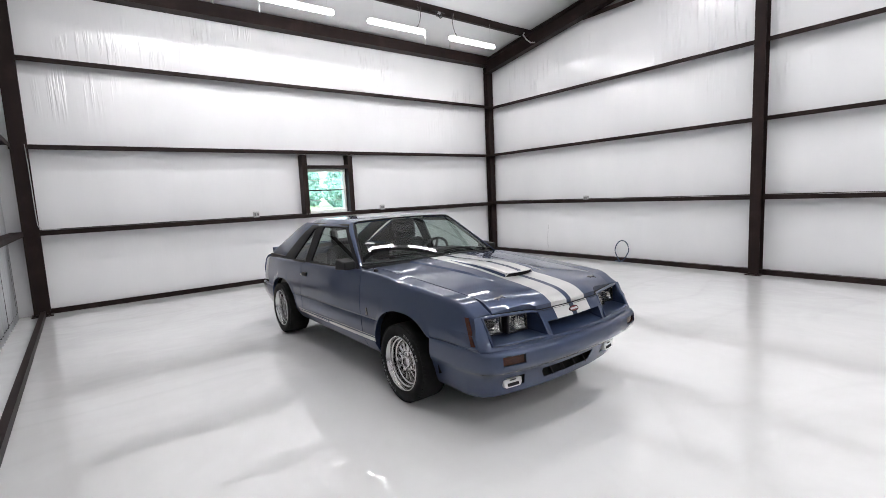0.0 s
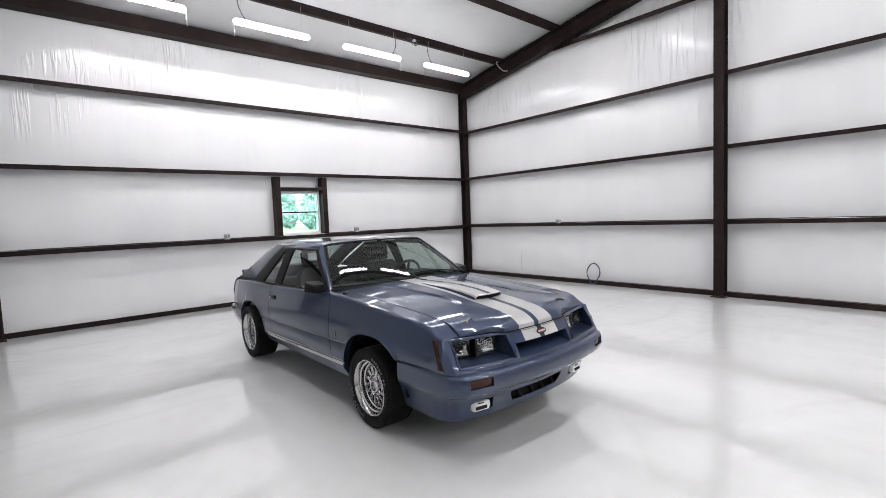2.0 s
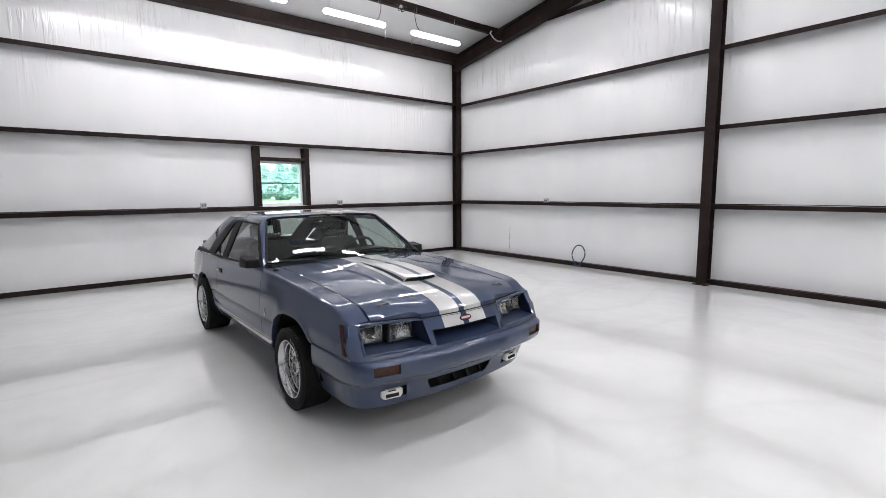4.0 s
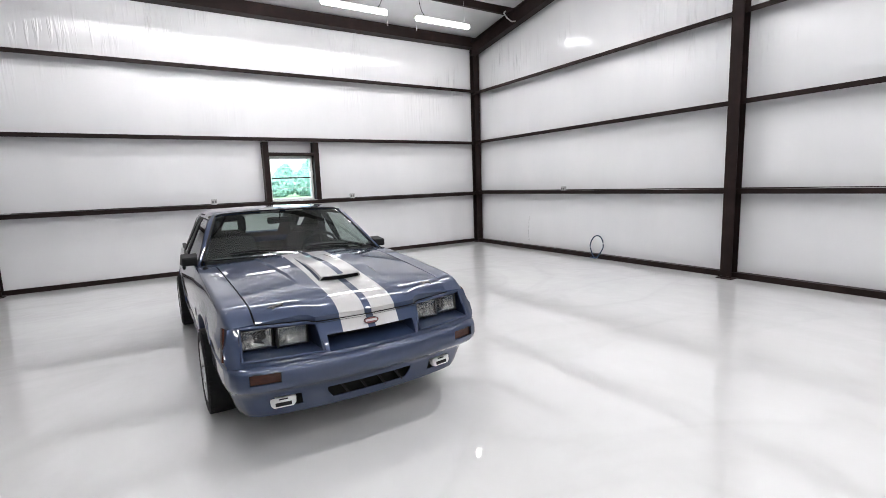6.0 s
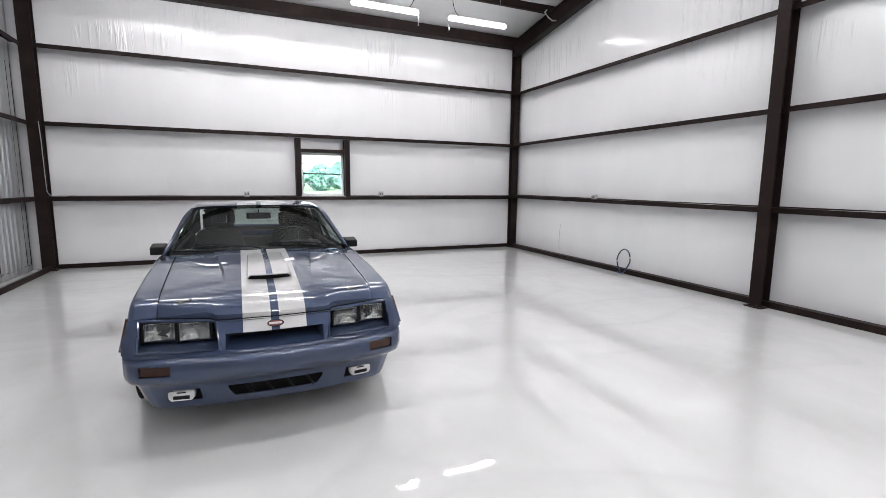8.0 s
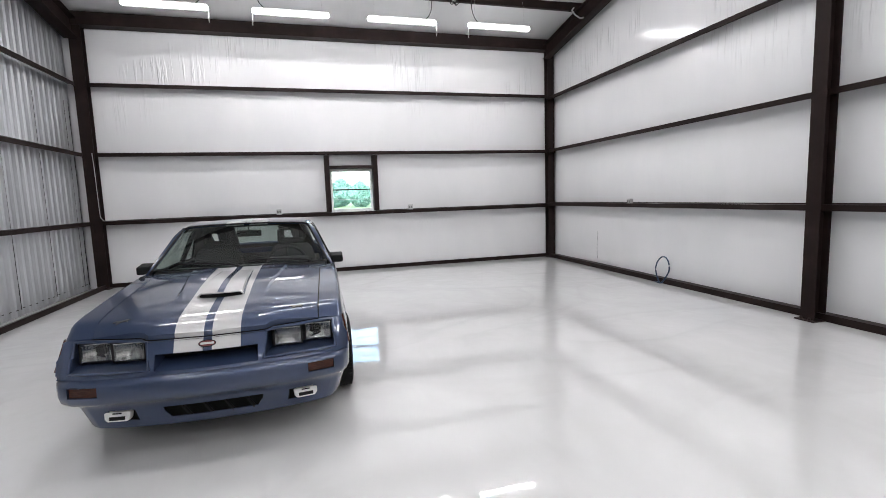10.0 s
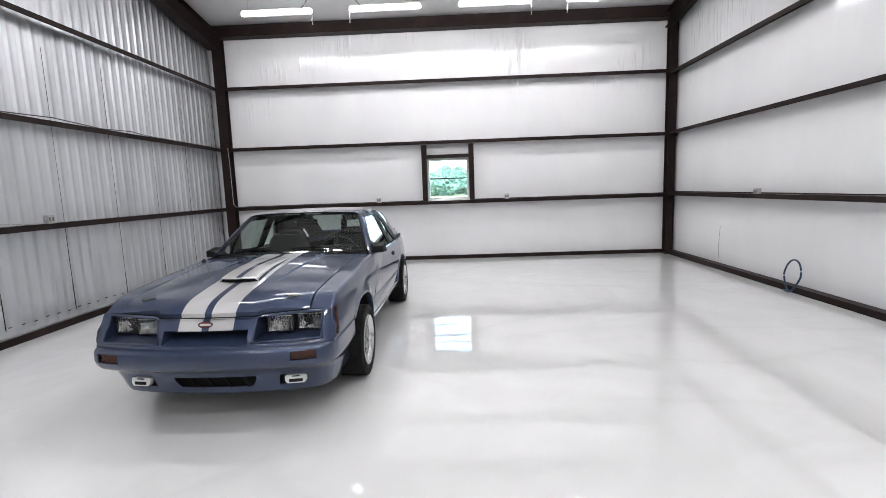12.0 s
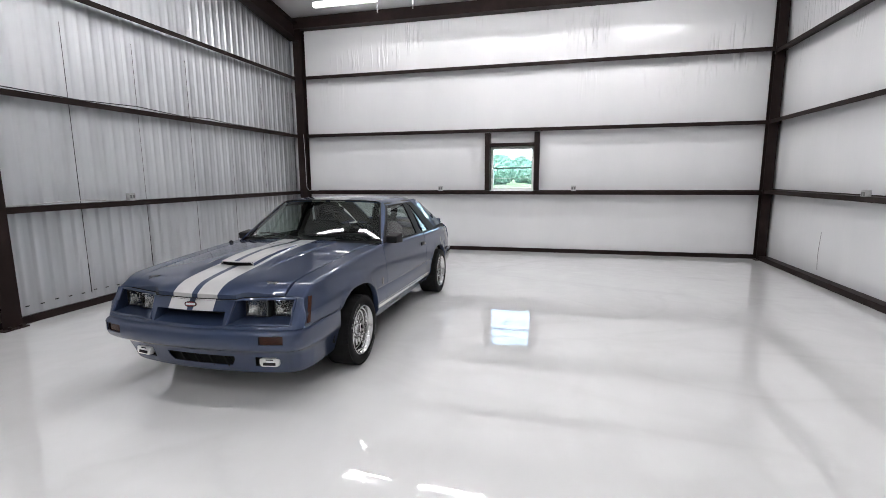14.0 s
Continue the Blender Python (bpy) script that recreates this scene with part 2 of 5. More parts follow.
def facing(name, along0, along1, fixed, axis, holes=(), bulge=0.03, inward=-1):
    """A white vinyl wall skin that pillows out between the girts."""
    bm = bmesh.new()
    stops = [0.0] + [g for g in GIRTS] + [5.03, 6.7]
    us = list(np.arange(along0, along1, 0.11)) + [along1]
    zs = [z for a, b in zip(stops, stops[1:]) for z in np.linspace(a, b, 11)[:-1]] + [6.75]
    if holes:
        for a0, a1, z0, z1 in holes:
            us, zs = sorted(set(us) | {a0, a1}), sorted(set(zs) | {z0, z1})

    def point(u, z):
        k = max(i for i, s in enumerate(stops) if s <= z) if z < stops[-1] else len(stops) - 2
        f = (z - stops[k]) / (stops[min(k + 1, len(stops) - 1)] - stops[k])
        d = bulge * math.sin(math.pi * min(max(f, 0), 1)) * (0.6 + 0.5 * noise.noise((u * 0.7, z * 0.5, fixed)))
        d += 0.006 * noise.noise((u * 3.0, z * 0.45, fixed * 3)) + 0.0015 * noise.noise((u * 11, z * 0.9, fixed))
        top = roof_z(u) if axis == "x" else 9
        z = min(z, top)
        return Vector((u, fixed + inward * d, z)) if axis == "y" else Vector((fixed + inward * d, u, z))

    pts = [[point(u, z) for u in us] for z in zs]

    def keep(i, j):
        um, zm = (us[j] + us[j + 1]) / 2, (zs[i] + zs[i + 1]) / 2
        if axis == "x" and zs[i] > max(roof_z(us[j]), roof_z(us[j + 1])):
            return False
        if axis == "y" and zs[i] > 5.1:
            return False
        return not any(a0 < um < a1 and z0 < zm < z1 for a0, a1, z0, z1 in holes)

    sheet(bm, pts, keep)
    return link_mesh(name, bm, vinyl, True, 60)


WX0, WX1, WZ0, WZ1 = 4.055, 4.925, 1.26, 2.135     # window opening
tagged(facing("wall_north", XW, XE, YN, "y", [(WX0, WX1, WZ0, WZ1)]), "white vinyl-faced insulated wall behind dark steel girts", "wall", kind="structure")
tagged(facing("wall_east", YS, YN, XE, "x"), "white vinyl-faced insulated gable wall behind steel girts", "wall", kind="structure")
# south wall is never in view, added to close the hall and return light
bm = bmesh.new()
box(bm, XW - 0.2, XE + 0.2, YS - 0.2, YS, 0, 5.2)
tagged(link_mesh("wall_south", bm, vinyl), "unseen plain white vinyl-faced wall added to close the hall", "wall", kind="structure")
# unseen outer shells, added so that no daylight leaks in
bm = bmesh.new()
box(bm, XW - 0.3, WX0, YN + 0.1, YN + 0.16, 0, 5.2)
box(bm, WX1, XE + 0.3, YN + 0.1, YN + 0.16, 0, 5.2)
box(bm, WX0, WX1, YN + 0.1, YN + 0.16, 0, WZ0)
box(bm, WX0, WX1, YN + 0.1, YN + 0.16, WZ1, 5.2)
box(bm, XE + 0.1, XE + 0.16, YS - 0.3, YN + 0.16, 0, 7.2)
box(bm, XW - 0.36, XW - 0.3, YS - 0.3, YN + 0.16, 0, 7.2)
tagged(link_mesh("cladding", bm, galv), "unseen flat metal shell added to keep daylight out", "wall", kind="structure")

# roof facing, two slopes
bm = bmesh.new()
ys = list(np.arange(YS, YN, 0.25)) + [YN]
pts = [[Vector((x, y, roof_z(y) + 0.015 * noise.noise((x * 0.8, y * 2, 5)))) for x in np.arange(XW - 0.3, XE + 0.35, 0.3)] for y in ys]
sheet(bm, pts)
thicken(bm, 0.06)
tagged(link_mesh("ceiling", bm, vinyl_roof, True), "white vinyl-faced roof insulation between purlins", "ceiling", kind="structure")


def section_bar(bm, a, b, up, outline):
    """Sweep a flat outline (side, up) from a to b."""
    a, b, up = Vector(a), Vector(b), Vector(up)
    d = (b - a).normalized()
    side = d.cross(up).normalized()
    up = side.cross(d).normalized()
    lo = [bm.verts.new(a + side * s + up * t) for s, t in outline]
    hi = [bm.verts.new(b + side * s + up * t) for s, t in outline]
    n = len(outline)
    bm.faces.new(lo)
    bm.faces.new(hi[::-1])
    for k in range(n):
        bm.faces.new((lo[k], lo[(k + 1) % n], hi[(k + 1) % n], hi[k]))


def zee(h, w, t=0.006, lip=0.05):
    """Girt lying flat: web level, one flange down at the room side, one up at the wall side. side axis first."""
    return [(0, -h / 2), (t, -h / 2), (t, h / 2 - t), (w, h / 2 - t), (w, h / 2 + lip), (w - t, h / 2 + lip), (w - t, h / 2), (0, h / 2)]


def ibeam(d, w, tf=0.012, tw=0.008):
    a, b, c = d / 2, w / 2, tw / 2
    return [(-b, -a), (b, -a), (b, -a + tf), (c, -a + tf), (c, a - tf), (b, a - tf), (b, a), (-b, a), (-b, a - tf), (-c, a - tf), (-c, -a + tf), (-b, -a + tf)]


def girt(a, b, inward, label, lip=True, tall=0.082):
    bm = bmesh.new()
    out = zee(tall, 0.18, 0.006, 0.05 if tall > 0.08 else 0.015) if lip else zee(0.068, 0.15)[:3] + [(0.15, 0.028), (0.15, 0.034), (0, 0.034)]
    section_bar(bm, a, b, (0, 0, 1), [(s * inward, t) for s, t in out])
    return tagged(link_mesh("girt", bm, steel), label, "steel girt", "wall girts", "structure")


EAST = dict(zip(GIRTS, (0.025, 0.01, -0.04)))
for z in GIRTS:
    # side axis of section_bar is d x up: for +x it points to -y
    girt((-0.25, GN, z), (9.15, GN, z), -1, "dark brown steel girt along the window wall", True, 0.07)
    for y0, y1 in ((YS, -2.9), (-2.9, 3.215), (3.215, 9.40)):
        girt((GX, y0, z + EAST[z]), (GX, y1, z + EAST[z]), 1, "dark brown steel girt along the gable wall", True, 0.066)
        girt((GW, y0, z), (GW, y1, z), -1, "dark brown steel girt along the corrugated partition", False)
for y0, y1 in ((-6.0, -3.0), (-2.8, 3.13), (3.3, 6.45)):
    girt((GX, y0, 4.96), (GX, y1, 4.96), 1, "short dark brown girt high on the gable wall")

# base angles
for a, b, w in (((-0.05, YN - 0.07, 0), (9.0, YN - 0.07, 0), -1), ((XE - 0.17, YS, 0), (XE - 0.17, 9.3, 0), 1), ((GW + 0.12, YS, 0), (GW + 0.12, 9.28, 0), -1)):
    bm = bmesh.new()
    section_bar(bm, a, b, (0, 0, 1), [(s * w, t) for s, t in (((0, 0), (0.06, 0), (0.06, 0.072), (0.012, 0.08), (0, 0.08)) if w < 0 else ((0, 0), (0.16, 0), (0.16, 0.07), (0.012, 0.08), (0, 0.08)))])
    tagged(link_mesh("baseboard", bm, steel), "dark brown steel base channel at the floor", "base channel", kind="structure")


def column(x, y, d, w, turn, top):
    bm = bmesh.new()
    section_bar(bm, (0, 0, 0), (0, 0, top), (0, 1, 0), ibeam(d, w))
    box(bm, -w / 2 - 0.03, w / 2 + 0.03, -d / 2 - 0.05, d / 2 + 0.02, 0, 0.014)
    for sx in (-1, 1):
        bmesh.ops.create_cone(bm, cap_ends=True, segments=6, radius1=0.016, radius2=0.016, depth=0.03, matrix=Matrix.Translation((sx * w * 0.3, -d / 2 - 0.025, 0.025)))
    ob = link_mesh("column", bm, steel)
    ob.matrix_world = pose(x, y, 0, 0, 0, turn)
    return tagged(ob, "dark brown steel I-beam column bolted to the floor", "steel column", "frame columns", "structure")


column(9.04, 9.36, 0.16, 0.155, 0, 4.86)
column(-0.14, 9.36, 0.16, 0.19, 0, 4.86)
for y in (3.215, -2.9):
    column(8.965, y, 0.17, 0.155, 90 + 180, roof_z(y) - 0.3)
    column(-0.16, y, 0.24, 0.18, 90, roof_z(y) - 0.3)

# gable rafter and frame rafter, purlins on top of them, eave strut
for x, d, w in ((8.92, 0.30, 0.17), (-0.18, 0.34, 0.22)):
    for s in (1, -1):
        bm = bmesh.new()
        y0, y1 = RIDGE_Y + s * 9.28, RIDGE_Y
        section_bar(bm, (x, y0, roof_z(9.28) - 0.24 - d / 2), (x, y1, roof_z(0) - 0.24 - d / 2), (0, 0, 1), ibeam(d, w))
        tagged(link_mesh("rafter", bm, steel), "dark brown steel rafter sloping up to the ridge", "steel rafter", "rafters", "structure")
for k in range(6):
    for s in (1, -1):
        y = s * (7.92 - 1.6 * k)
        if abs(y) < 0.3 and s < 0:
            continue
        bm = bmesh.new()
        z = roof_z(y)
        section_bar(bm, (XW - 0.2, y, z - 0.11), (XE + 0.05, y, z - 0.11), (0, 0, 1), [(-0.03, 0.1), (0.03, 0.1), (0.03, 0.094), (-0.024, 0.094), (-0.024, -0.10), (-0.09, -0.10), (-0.09, -0.08), (-0.096, -0.08), (-0.096, -0.106), (-0.03, -0.106)])
        tagged(link_mesh("purlin", bm, steel), "dark brown steel roof purlin", "steel purlin", "roof purlins", "structure")
bm = bmesh.new()
section_bar(bm, (XW, 9.25, 4.79), (XE, 9.25, 4.79), (0, 0, 1), [(0.01, -0.11), (0.01, 0.11), (-0.22, 0.11), (-0.22, 0.104), (0.004, 0.104), (0.004, -0.104), (-0.22, -0.104), (-0.22, -0.11)])
tagged(link_mesh("eave_strut", bm, steel), "deep dark brown eave beam over the window wall", "eave beam", kind="structure")
for x in (XE - 0.03, XW + 0.03):
    for s in (1, -1):
        bm = bmesh.new()
        section_bar(bm, (x, s * YN, roof_z(YN) - 0.02), (x, 0, roof_z(0) - 0.02), (0, 0, 1), [(-0.05, -0.05), (0.05, -0.05), (0.05, 0.02), (-0.05, 0.02)])
        tagged(link_mesh("trim", bm, steel), "dark rake angle along the roof edge", "rake angle", kind="structure")

# corrugated partition on the west side, sheet by sheet
bm = bmesh.new()
box(bm, XW - 0.1, XW - 0.06, YS, YN, 0, 6.9)
wall_west = tagged(link_mesh("wall_west", bm, galv), "bare corrugated galvanised partition wall", "wall", kind="structure")
PITCH_RIB, JOINT = 0.163, 9.275
rib = [(0.0, 0.0), (0.045, 0.002), (0.088, 0.0), (0.105, 0.014), (0.131, 0.014), (0.148, 0.0)]
count, y = 0, JOINT + PITCH_RIB
while y > YS + 0.3:
    ribs = 6 if count else 1
    outline = [(PITCH_RIB * k + a, b) for k in range(ribs) for a, b in rib] + [(PITCH_RIB * ribs - 0.001, 0.0)]
    bm = bmesh.new()
    pts = []
    for f in np.linspace(0, 1, 9):
        row = []
        for a, b in outline:
            yy = y - a
            z = 0.012 + f * (roof_z(yy) - 0.062)
            row.append(Vector((XW + b + 0.004 * noise.noise((yy * 1.3, z * 0.8, 2)) + 0.0015 * (count % 2), yy, z)))
        pts.append(row)
    sheet(bm, pts)
    part("panel", bm, galv, wall_west, "", True, 60)
    # dark lap joint, gaping most near the floor, and the open ends of the ribs above the base channel
    bm = bmesh.new()
    top = 0.42 + 0.16 * noise.noise((count * 1.7, 3, 1))
    box(bm, XW - 0.004, XW + 0.0075, y - 0.0035, y + 0.0035, 0.09, top)
    box(bm, XW - 0.004, XW + 0.006, y - 0.0012, y + 0.0012, top, 3.4)
    for k in range(ribs):
        yc = y - PITCH_RIB * k - 0.118
        box(bm, XW + 0.002, XW + 0.0165, yc - 0.02, yc + 0.02, 0.102 + 0.006 * (k % 3), 0.114 + 0.006 * (k % 3))
    part("lap_joint", bm, black_rubber, wall_west, "dark open lap joint and rib ends", False)
    y -= PITCH_RIB * ribs
    count += 1

# thin grey seam in the gable wall's facing
bm = bmesh.new()
pts = [(XE - 0.034 - 0.006 * math.sin(math.pi * f), 7.585 + 0.008 * math.sin(5 * f), 0.16 + 0.55 * f) for f in np.linspace(0, 1, 12)]
ring_sweep(bm, pts, 0.003, 5)
tagged(link_mesh("seam", bm, dark_socket), "thin grey split seam in the white vinyl facing", "wall seam", kind="structure")

# ---- the window ----
win = empty("window_1", pose(0, YN + 0.02, 0))
tagged(win, "white single-hung window with horizontal bars between brown jambs", "window", kind="structure")
bm = bmesh.new()
for x0, x1, z0, z1 in ((WX0, WX0 + 0.045, WZ0, WZ1), (WX1 - 0.045, WX1, WZ0, WZ1), (WX0 + 0.045, WX1 - 0.045, WZ0, WZ0 + 0.05), (WX0 + 0.045, WX1 - 0.045, WZ1 - 0.05, WZ1)):
    box(bm, x0, x1, -0.06, 0.05, z0, z1, 0.004)
part("window_frame", bm, white_plastic, win, "", False)
for z, h, d in ((1.71, 0.024, 0.0), (1.505, 0.011, 0.006), (1.915, 0.011, 0.006)):
    bm = bmesh.new()
    box(bm, WX0 + 0.045, WX1 - 0.045, -0.035 + d, 0.02, z - h / 2, z + h / 2, 0.002)
    part("window_bar", bm, grey_box if h < 0.02 else steel, win, "", False)
for z0, z1 in ((WZ0 + 0.05, 1.497), (1.513, 1.693), (1.727, 1.907), (1.923, WZ1 - 0.05)):
    bm = bmesh.new()
    box(bm, WX0 + 0.045, WX1 - 0.045, -0.002, 0.002, z0, z1)
    p = part("pane", bm, pane_glass, win, "", False)
    p.visible_shadow = False
bm = bmesh.new()
box(bm, WX0 - 0.02, WX1 + 0.02, -0.2, -0.0, WZ0 - 0.012, WZ0 - 0.002)
part("window_sill", bm, white_plastic, win, "", False)
for x0, x1, z0, z1, nm in ((WX0 - 0.105, WX0 - 0.004, 1.255, 2.405, "jamb"), (WX1 + 0.004, WX1 + 0.105, 1.255, 2.405, "jamb"), (WX0 - 0.003, WX1 + 0.003, 2.14, 2.20, "lintel")):
    bm = bmesh.new()
    box(bm, x0, x1, GN - 0.005, YN + 0.03, z0, z1, 0.004)
    tagged(link_mesh(nm, bm, steel), "dark brown steel channel framing the window", "window " + nm, kind="structure")

# ---- outside the window: lawn, bushes, bright distance ----
grass_m = material("lawn", (0.09, 0.2, 0.05), 0.9)
vary(grass_m, [(0.3, (0.10, 0.17, 0.07)), (0.7, (0.15, 0.22, 0.11))], 2.0, 6.0)
leaf_m = material("foliage", (0.07, 0.15, 0.09), 0.6)
vary(leaf_m, [(0.3, (0.14, 0.28, 0.235)), (0.7, (0.17, 0.32, 0.27))], 1.0, 3.0)
bark_m = material("bark", (0.12, 0.09, 0.07), 0.9)
bump(bark_m, 20, 0.5, 0.02)
bm = bmesh.new()
bmesh.ops.create_grid(bm, x_segments=8, y_segments=8, size=400, matrix=Matrix.Translation((0, 410, -0.16)))
tagged(link_mesh("ground", bm, grass_m), "green lawn outside the window", "lawn", kind="structure")
rng = random.Random(4)


def tree(x, y, h, spread):
    t = empty("tree", pose(x, y, -0.16))
    tagged(t, "leafy green tree beyond the lawn", "tree", "trees outside")
    bm = bmesh.new()
    ring_sweep(bm, [(0, 0, 0), (0.05, 0.02, h * 0.3), (-0.05, 0.05, h * 0.6), (0.05, 0, h * 0.9)], [0.24, 0.18, 0.1, 0.03])
    for k in range(6):
        a = k * 1.1
        ring_sweep(bm, [(0, 0, h * (0.25 + 0.08 * k)), (math.cos(a) * spread * 0.4, math.sin(a) * spread * 0.4, h * (0.4 + 0.08 * k)), (math.cos(a) * spread * 0.8, math.sin(a) * spread * 0.8, h * (0.45 + 0.09 * k))], [0.09, 0.05, 0.015], 5)
    part("trunk", bm, bark_m, t)
    verts, faces = [], []
    for k in range(4200):
        a, r, f = rng.uniform(0, math.tau), spread * math.sqrt(rng.random()), rng.random()
        w = math.sin(math.pi * (0.12 + 0.83 * f)) * (0.75 + 0.35 * noise.noise((a * 1.5, f * 4, x)))
        c = Vector((math.cos(a) * r * w, math.sin(a) * r * w, h * (0.04 + 0.98 * f)))
        s = rng.uniform(0.22, 0.45)
        q = Euler((rng.uniform(0, 3), rng.uniform(0, 3), rng.uniform(0, 6))).to_matrix()
        n = len(verts)
        verts += [tuple(c + q @ Vector(p)) for p in ((-s, 0, 0), (0, -s * 0.5, 0), (s, 0, 0), (0, s * 0.5, s * 0.2))]
        faces.append((n, n + 1, n + 2, n + 3))
    me = bpy.data.meshes.new("crown")
    me.from_pydata(verts, [], faces)
    me.materials.append(leaf_m)
    ob = new("crown", me)
    ob.parent = t


for k in range(16):
    x = -18 + 5.4 * k + rng.uniform(-1.2, 1.2)
    tree(x, rng.uniform(96, 112), rng.uniform(4.5, 6.0) + max(0.0, x - 25) * 0.06, rng.uniform(3.4, 4.8))
    tree(x + 2.7, rng.uniform(118, 132), rng.uniform(6.0, 7.2) + max(0.0, x - 20) * 0.13, rng.uniform(4.2, 5.6))


# ---- hanging strip lights ----
def strip_light():
    t = empty("strip_light")
    bm = bmesh.new()
    box(bm, -0.56, 0.56, -0.03, 0.03, 0.074, 0.084, 0.004)
    part("housing", bm, white_metal, t)
    # wrap-round diffuser with rounded ends
    bm = bmesh.new()
    ends = [(math.sin(a), math.cos(a)) for a in np.linspace(math.pi / 2, 0.0, 7)]
    stations = [(-0.575 - 0.04 * k, max(w, 0.08)) for k, w in ends] + [(0.575 + 0.04 * k, max(w, 0.08)) for k, w in reversed(ends)]
    prof = [(-0.030, 0.078), (-0.044, 0.066), (-0.049, 0.042), (-0.044, 0.016), (-0.028, 0.001), (0.0, -0.004), (0.028, 0.001), (0.044, 0.016), (0.049, 0.042), (0.044, 0.066), (0.030, 0.078)]
    sheet(bm, [[Vector((x, a * w, 0.038 + (b - 0.038) * w)) for a, b in prof] for x, w in stations], None, lambda i, j: 0 if 3 <= j <= 6 else 1)
    part("diffuser", bm, [lamp_glow, lamp_side], t, "glowing white diffuser")
    for x in (-0.5, 0.5):
        bm = bmesh.new()
        ring_sweep(bm, [(x, 0, 0.08), (x * 0.98, 0.01, 0.3), (x * 0.96, 0.0, 0.52)], 0.0018, 5)
        part("hanger", bm, grey_box, t)
    bm = bmesh.new()
    ring_sweep(bm, [(0.605, 0.0, 0.04), (0.611, 0.0, 0.0), (0.612, 0.0, -0.1)], 0.004, 5)
    ring_sweep(bm, [(0.612, 0.0, -0.1), (0.612, 0.0, -0.12), (0.613, 0.0, -0.19)], [0.005, 0.010, 0.008], 6)
    part("pull_chain", bm, grey_box, t)
    bm = bmesh.new()
    ring_sweep(bm, [(0.40, 0.0, 0.078), (0.44, 0.01, 0.105), (0.49, 0.02, 0.16), (0.53, 0.03, 0.24), (0.548, 0.03, 0.33), (0.55, 0.03, 0.42), (0.545, 0.02, 0.5)], 0.007, 6)
    part("power_cable", bm, black_rubber, t)
    return t


LAMP_X = (1.66, 3.53, 5.40, 7.23)
first = strip_light()
tagged(first, "white strip light with a glowing diffuser and pull chain", "strip light", "strip lights under the roof")
# rows at negative y are unseen, added to light the car's front
for row, y in enumerate((7.88, 4.80, 1.7, -1.4, -4.5, -7.6)):
    drop = roof_z(y) - 0.215 - 0.47
    for k, x in enumerate(LAMP_X):
        m = pose(x, y, drop, 0, 0, 180 if k in (1, 3) else 0)
        if row == 0 and k == 0:
            first.matrix_world = m
        else:
            copy_thing(first, m)


# ---- the car ----
paint = material("blue_metallic_paint", (0.04, 0.058, 0.11), 0.42, 0.5, 1.0)
paint.node_tree.nodes["Principled BSDF"].inputs["Specular IOR Level"].default_value = 0.12
paint.node_tree.nodes["Principled BSDF"].inputs["Coat IOR"].default_value = 1.5
pn = noise_tex(paint, 900, 1.0)
pr = ramp(paint, pn.outputs["Fac"], [(0.35, (0.031, 0.046, 0.091)), (0.65, (0.039, 0.058, 0.114))])
wire(paint, pr.outputs["Color"], paint.node_tree.nodes["Principled BSDF"].inputs["Base Color"])
stripe = material("white_stripe_paint", (0.5, 0.5, 0.5), 0.3, 0.0, 1.0)
vary(stripe, [(0.3, grey(0.47)), (0.7, grey(0.53))], 6, 4)
trim_black = material("black_trim", (0.010, 0.010, 0.011), 0.6)
bump(trim_black, 200, 0.1, 0.001)
under_black = material("black_underbody", (0.006, 0.006, 0.006), 0.8)
bump(under_black, 30, 0.3, 0.003)
tyre_m = material("tyre_rubber", (0.009, 0.009, 0.009), 0.75)
vary(tyre_m, [(0.3, grey(0.006)), (0.7, grey(0.013))], 14, 5)
bump(tyre_m, 90, 0.2, 0.001)
letter_m = material("worn_white_lettering", (0.2, 0.2, 0.2), 0.7)
vary(letter_m, [(0.35, grey(0.03)), (0.6, grey(0.22))], 60, 4)
chrome = material("polished_aluminium", (0.55, 0.55, 0.545), 0.16, 1.0)
vary(chrome, [(0.3, grey(0.08)), (0.7, grey(0.2))], 25, 4, target="Roughness")
bright = material("bright_chrome", (0.8, 0.8, 0.8), 0.08, 1.0)
amber = material("amber_lens", (0.05, 0.016, 0.01), 0.2, 0.0, 0.15)
amber.node_tree.nodes["Principled BSDF"].inputs["Specular IOR Level"].default_value = 0.25
vary(amber, [(0.3, (0.032, 0.011, 0.008)), (0.7, (0.06, 0.02, 0.012))], 30, 2, (1, 1, 6))
red_m = material("red_emblem", (0.13, 0.012, 0.014), 0.3, 0.0, 0.6)
dark_metal = material("dark_badge_metal", (0.09, 0.09, 0.095), 0.35, 0.9)
lamp_back = material("headlamp_reflector", (0.35, 0.36, 0.35), 0.14, 0.95)
vary(lamp_back, [(0.35, grey(0.16)), (0.65, grey(0.34))], 16, 2, (3, 1, 1))
clear = thin_glass("clear_lens", (0.92, 0.93, 0.92), 0.02, 1.5)
screen_glass = thin_glass("tinted_windscreen", (0.66, 0.74, 0.70), 0.0, 1.5)
side_glass = thin_glass("tinted_side_glass", (0.64, 0.71, 0.69), 0.0, 1.5)
seat_m = material("charcoal_cloth", (0.03, 0.031, 0.033), 0.9)
vary(seat_m, [(0.3, grey(0.022)), (0.7, grey(0.042))], 40, 4)
bump(seat_m, 150, 0.3, 0.002)
dash_m = material("dark_dash_vinyl", (0.018, 0.018, 0.019), 0.6)
bump(dash_m, 120, 0.2, 0.001)

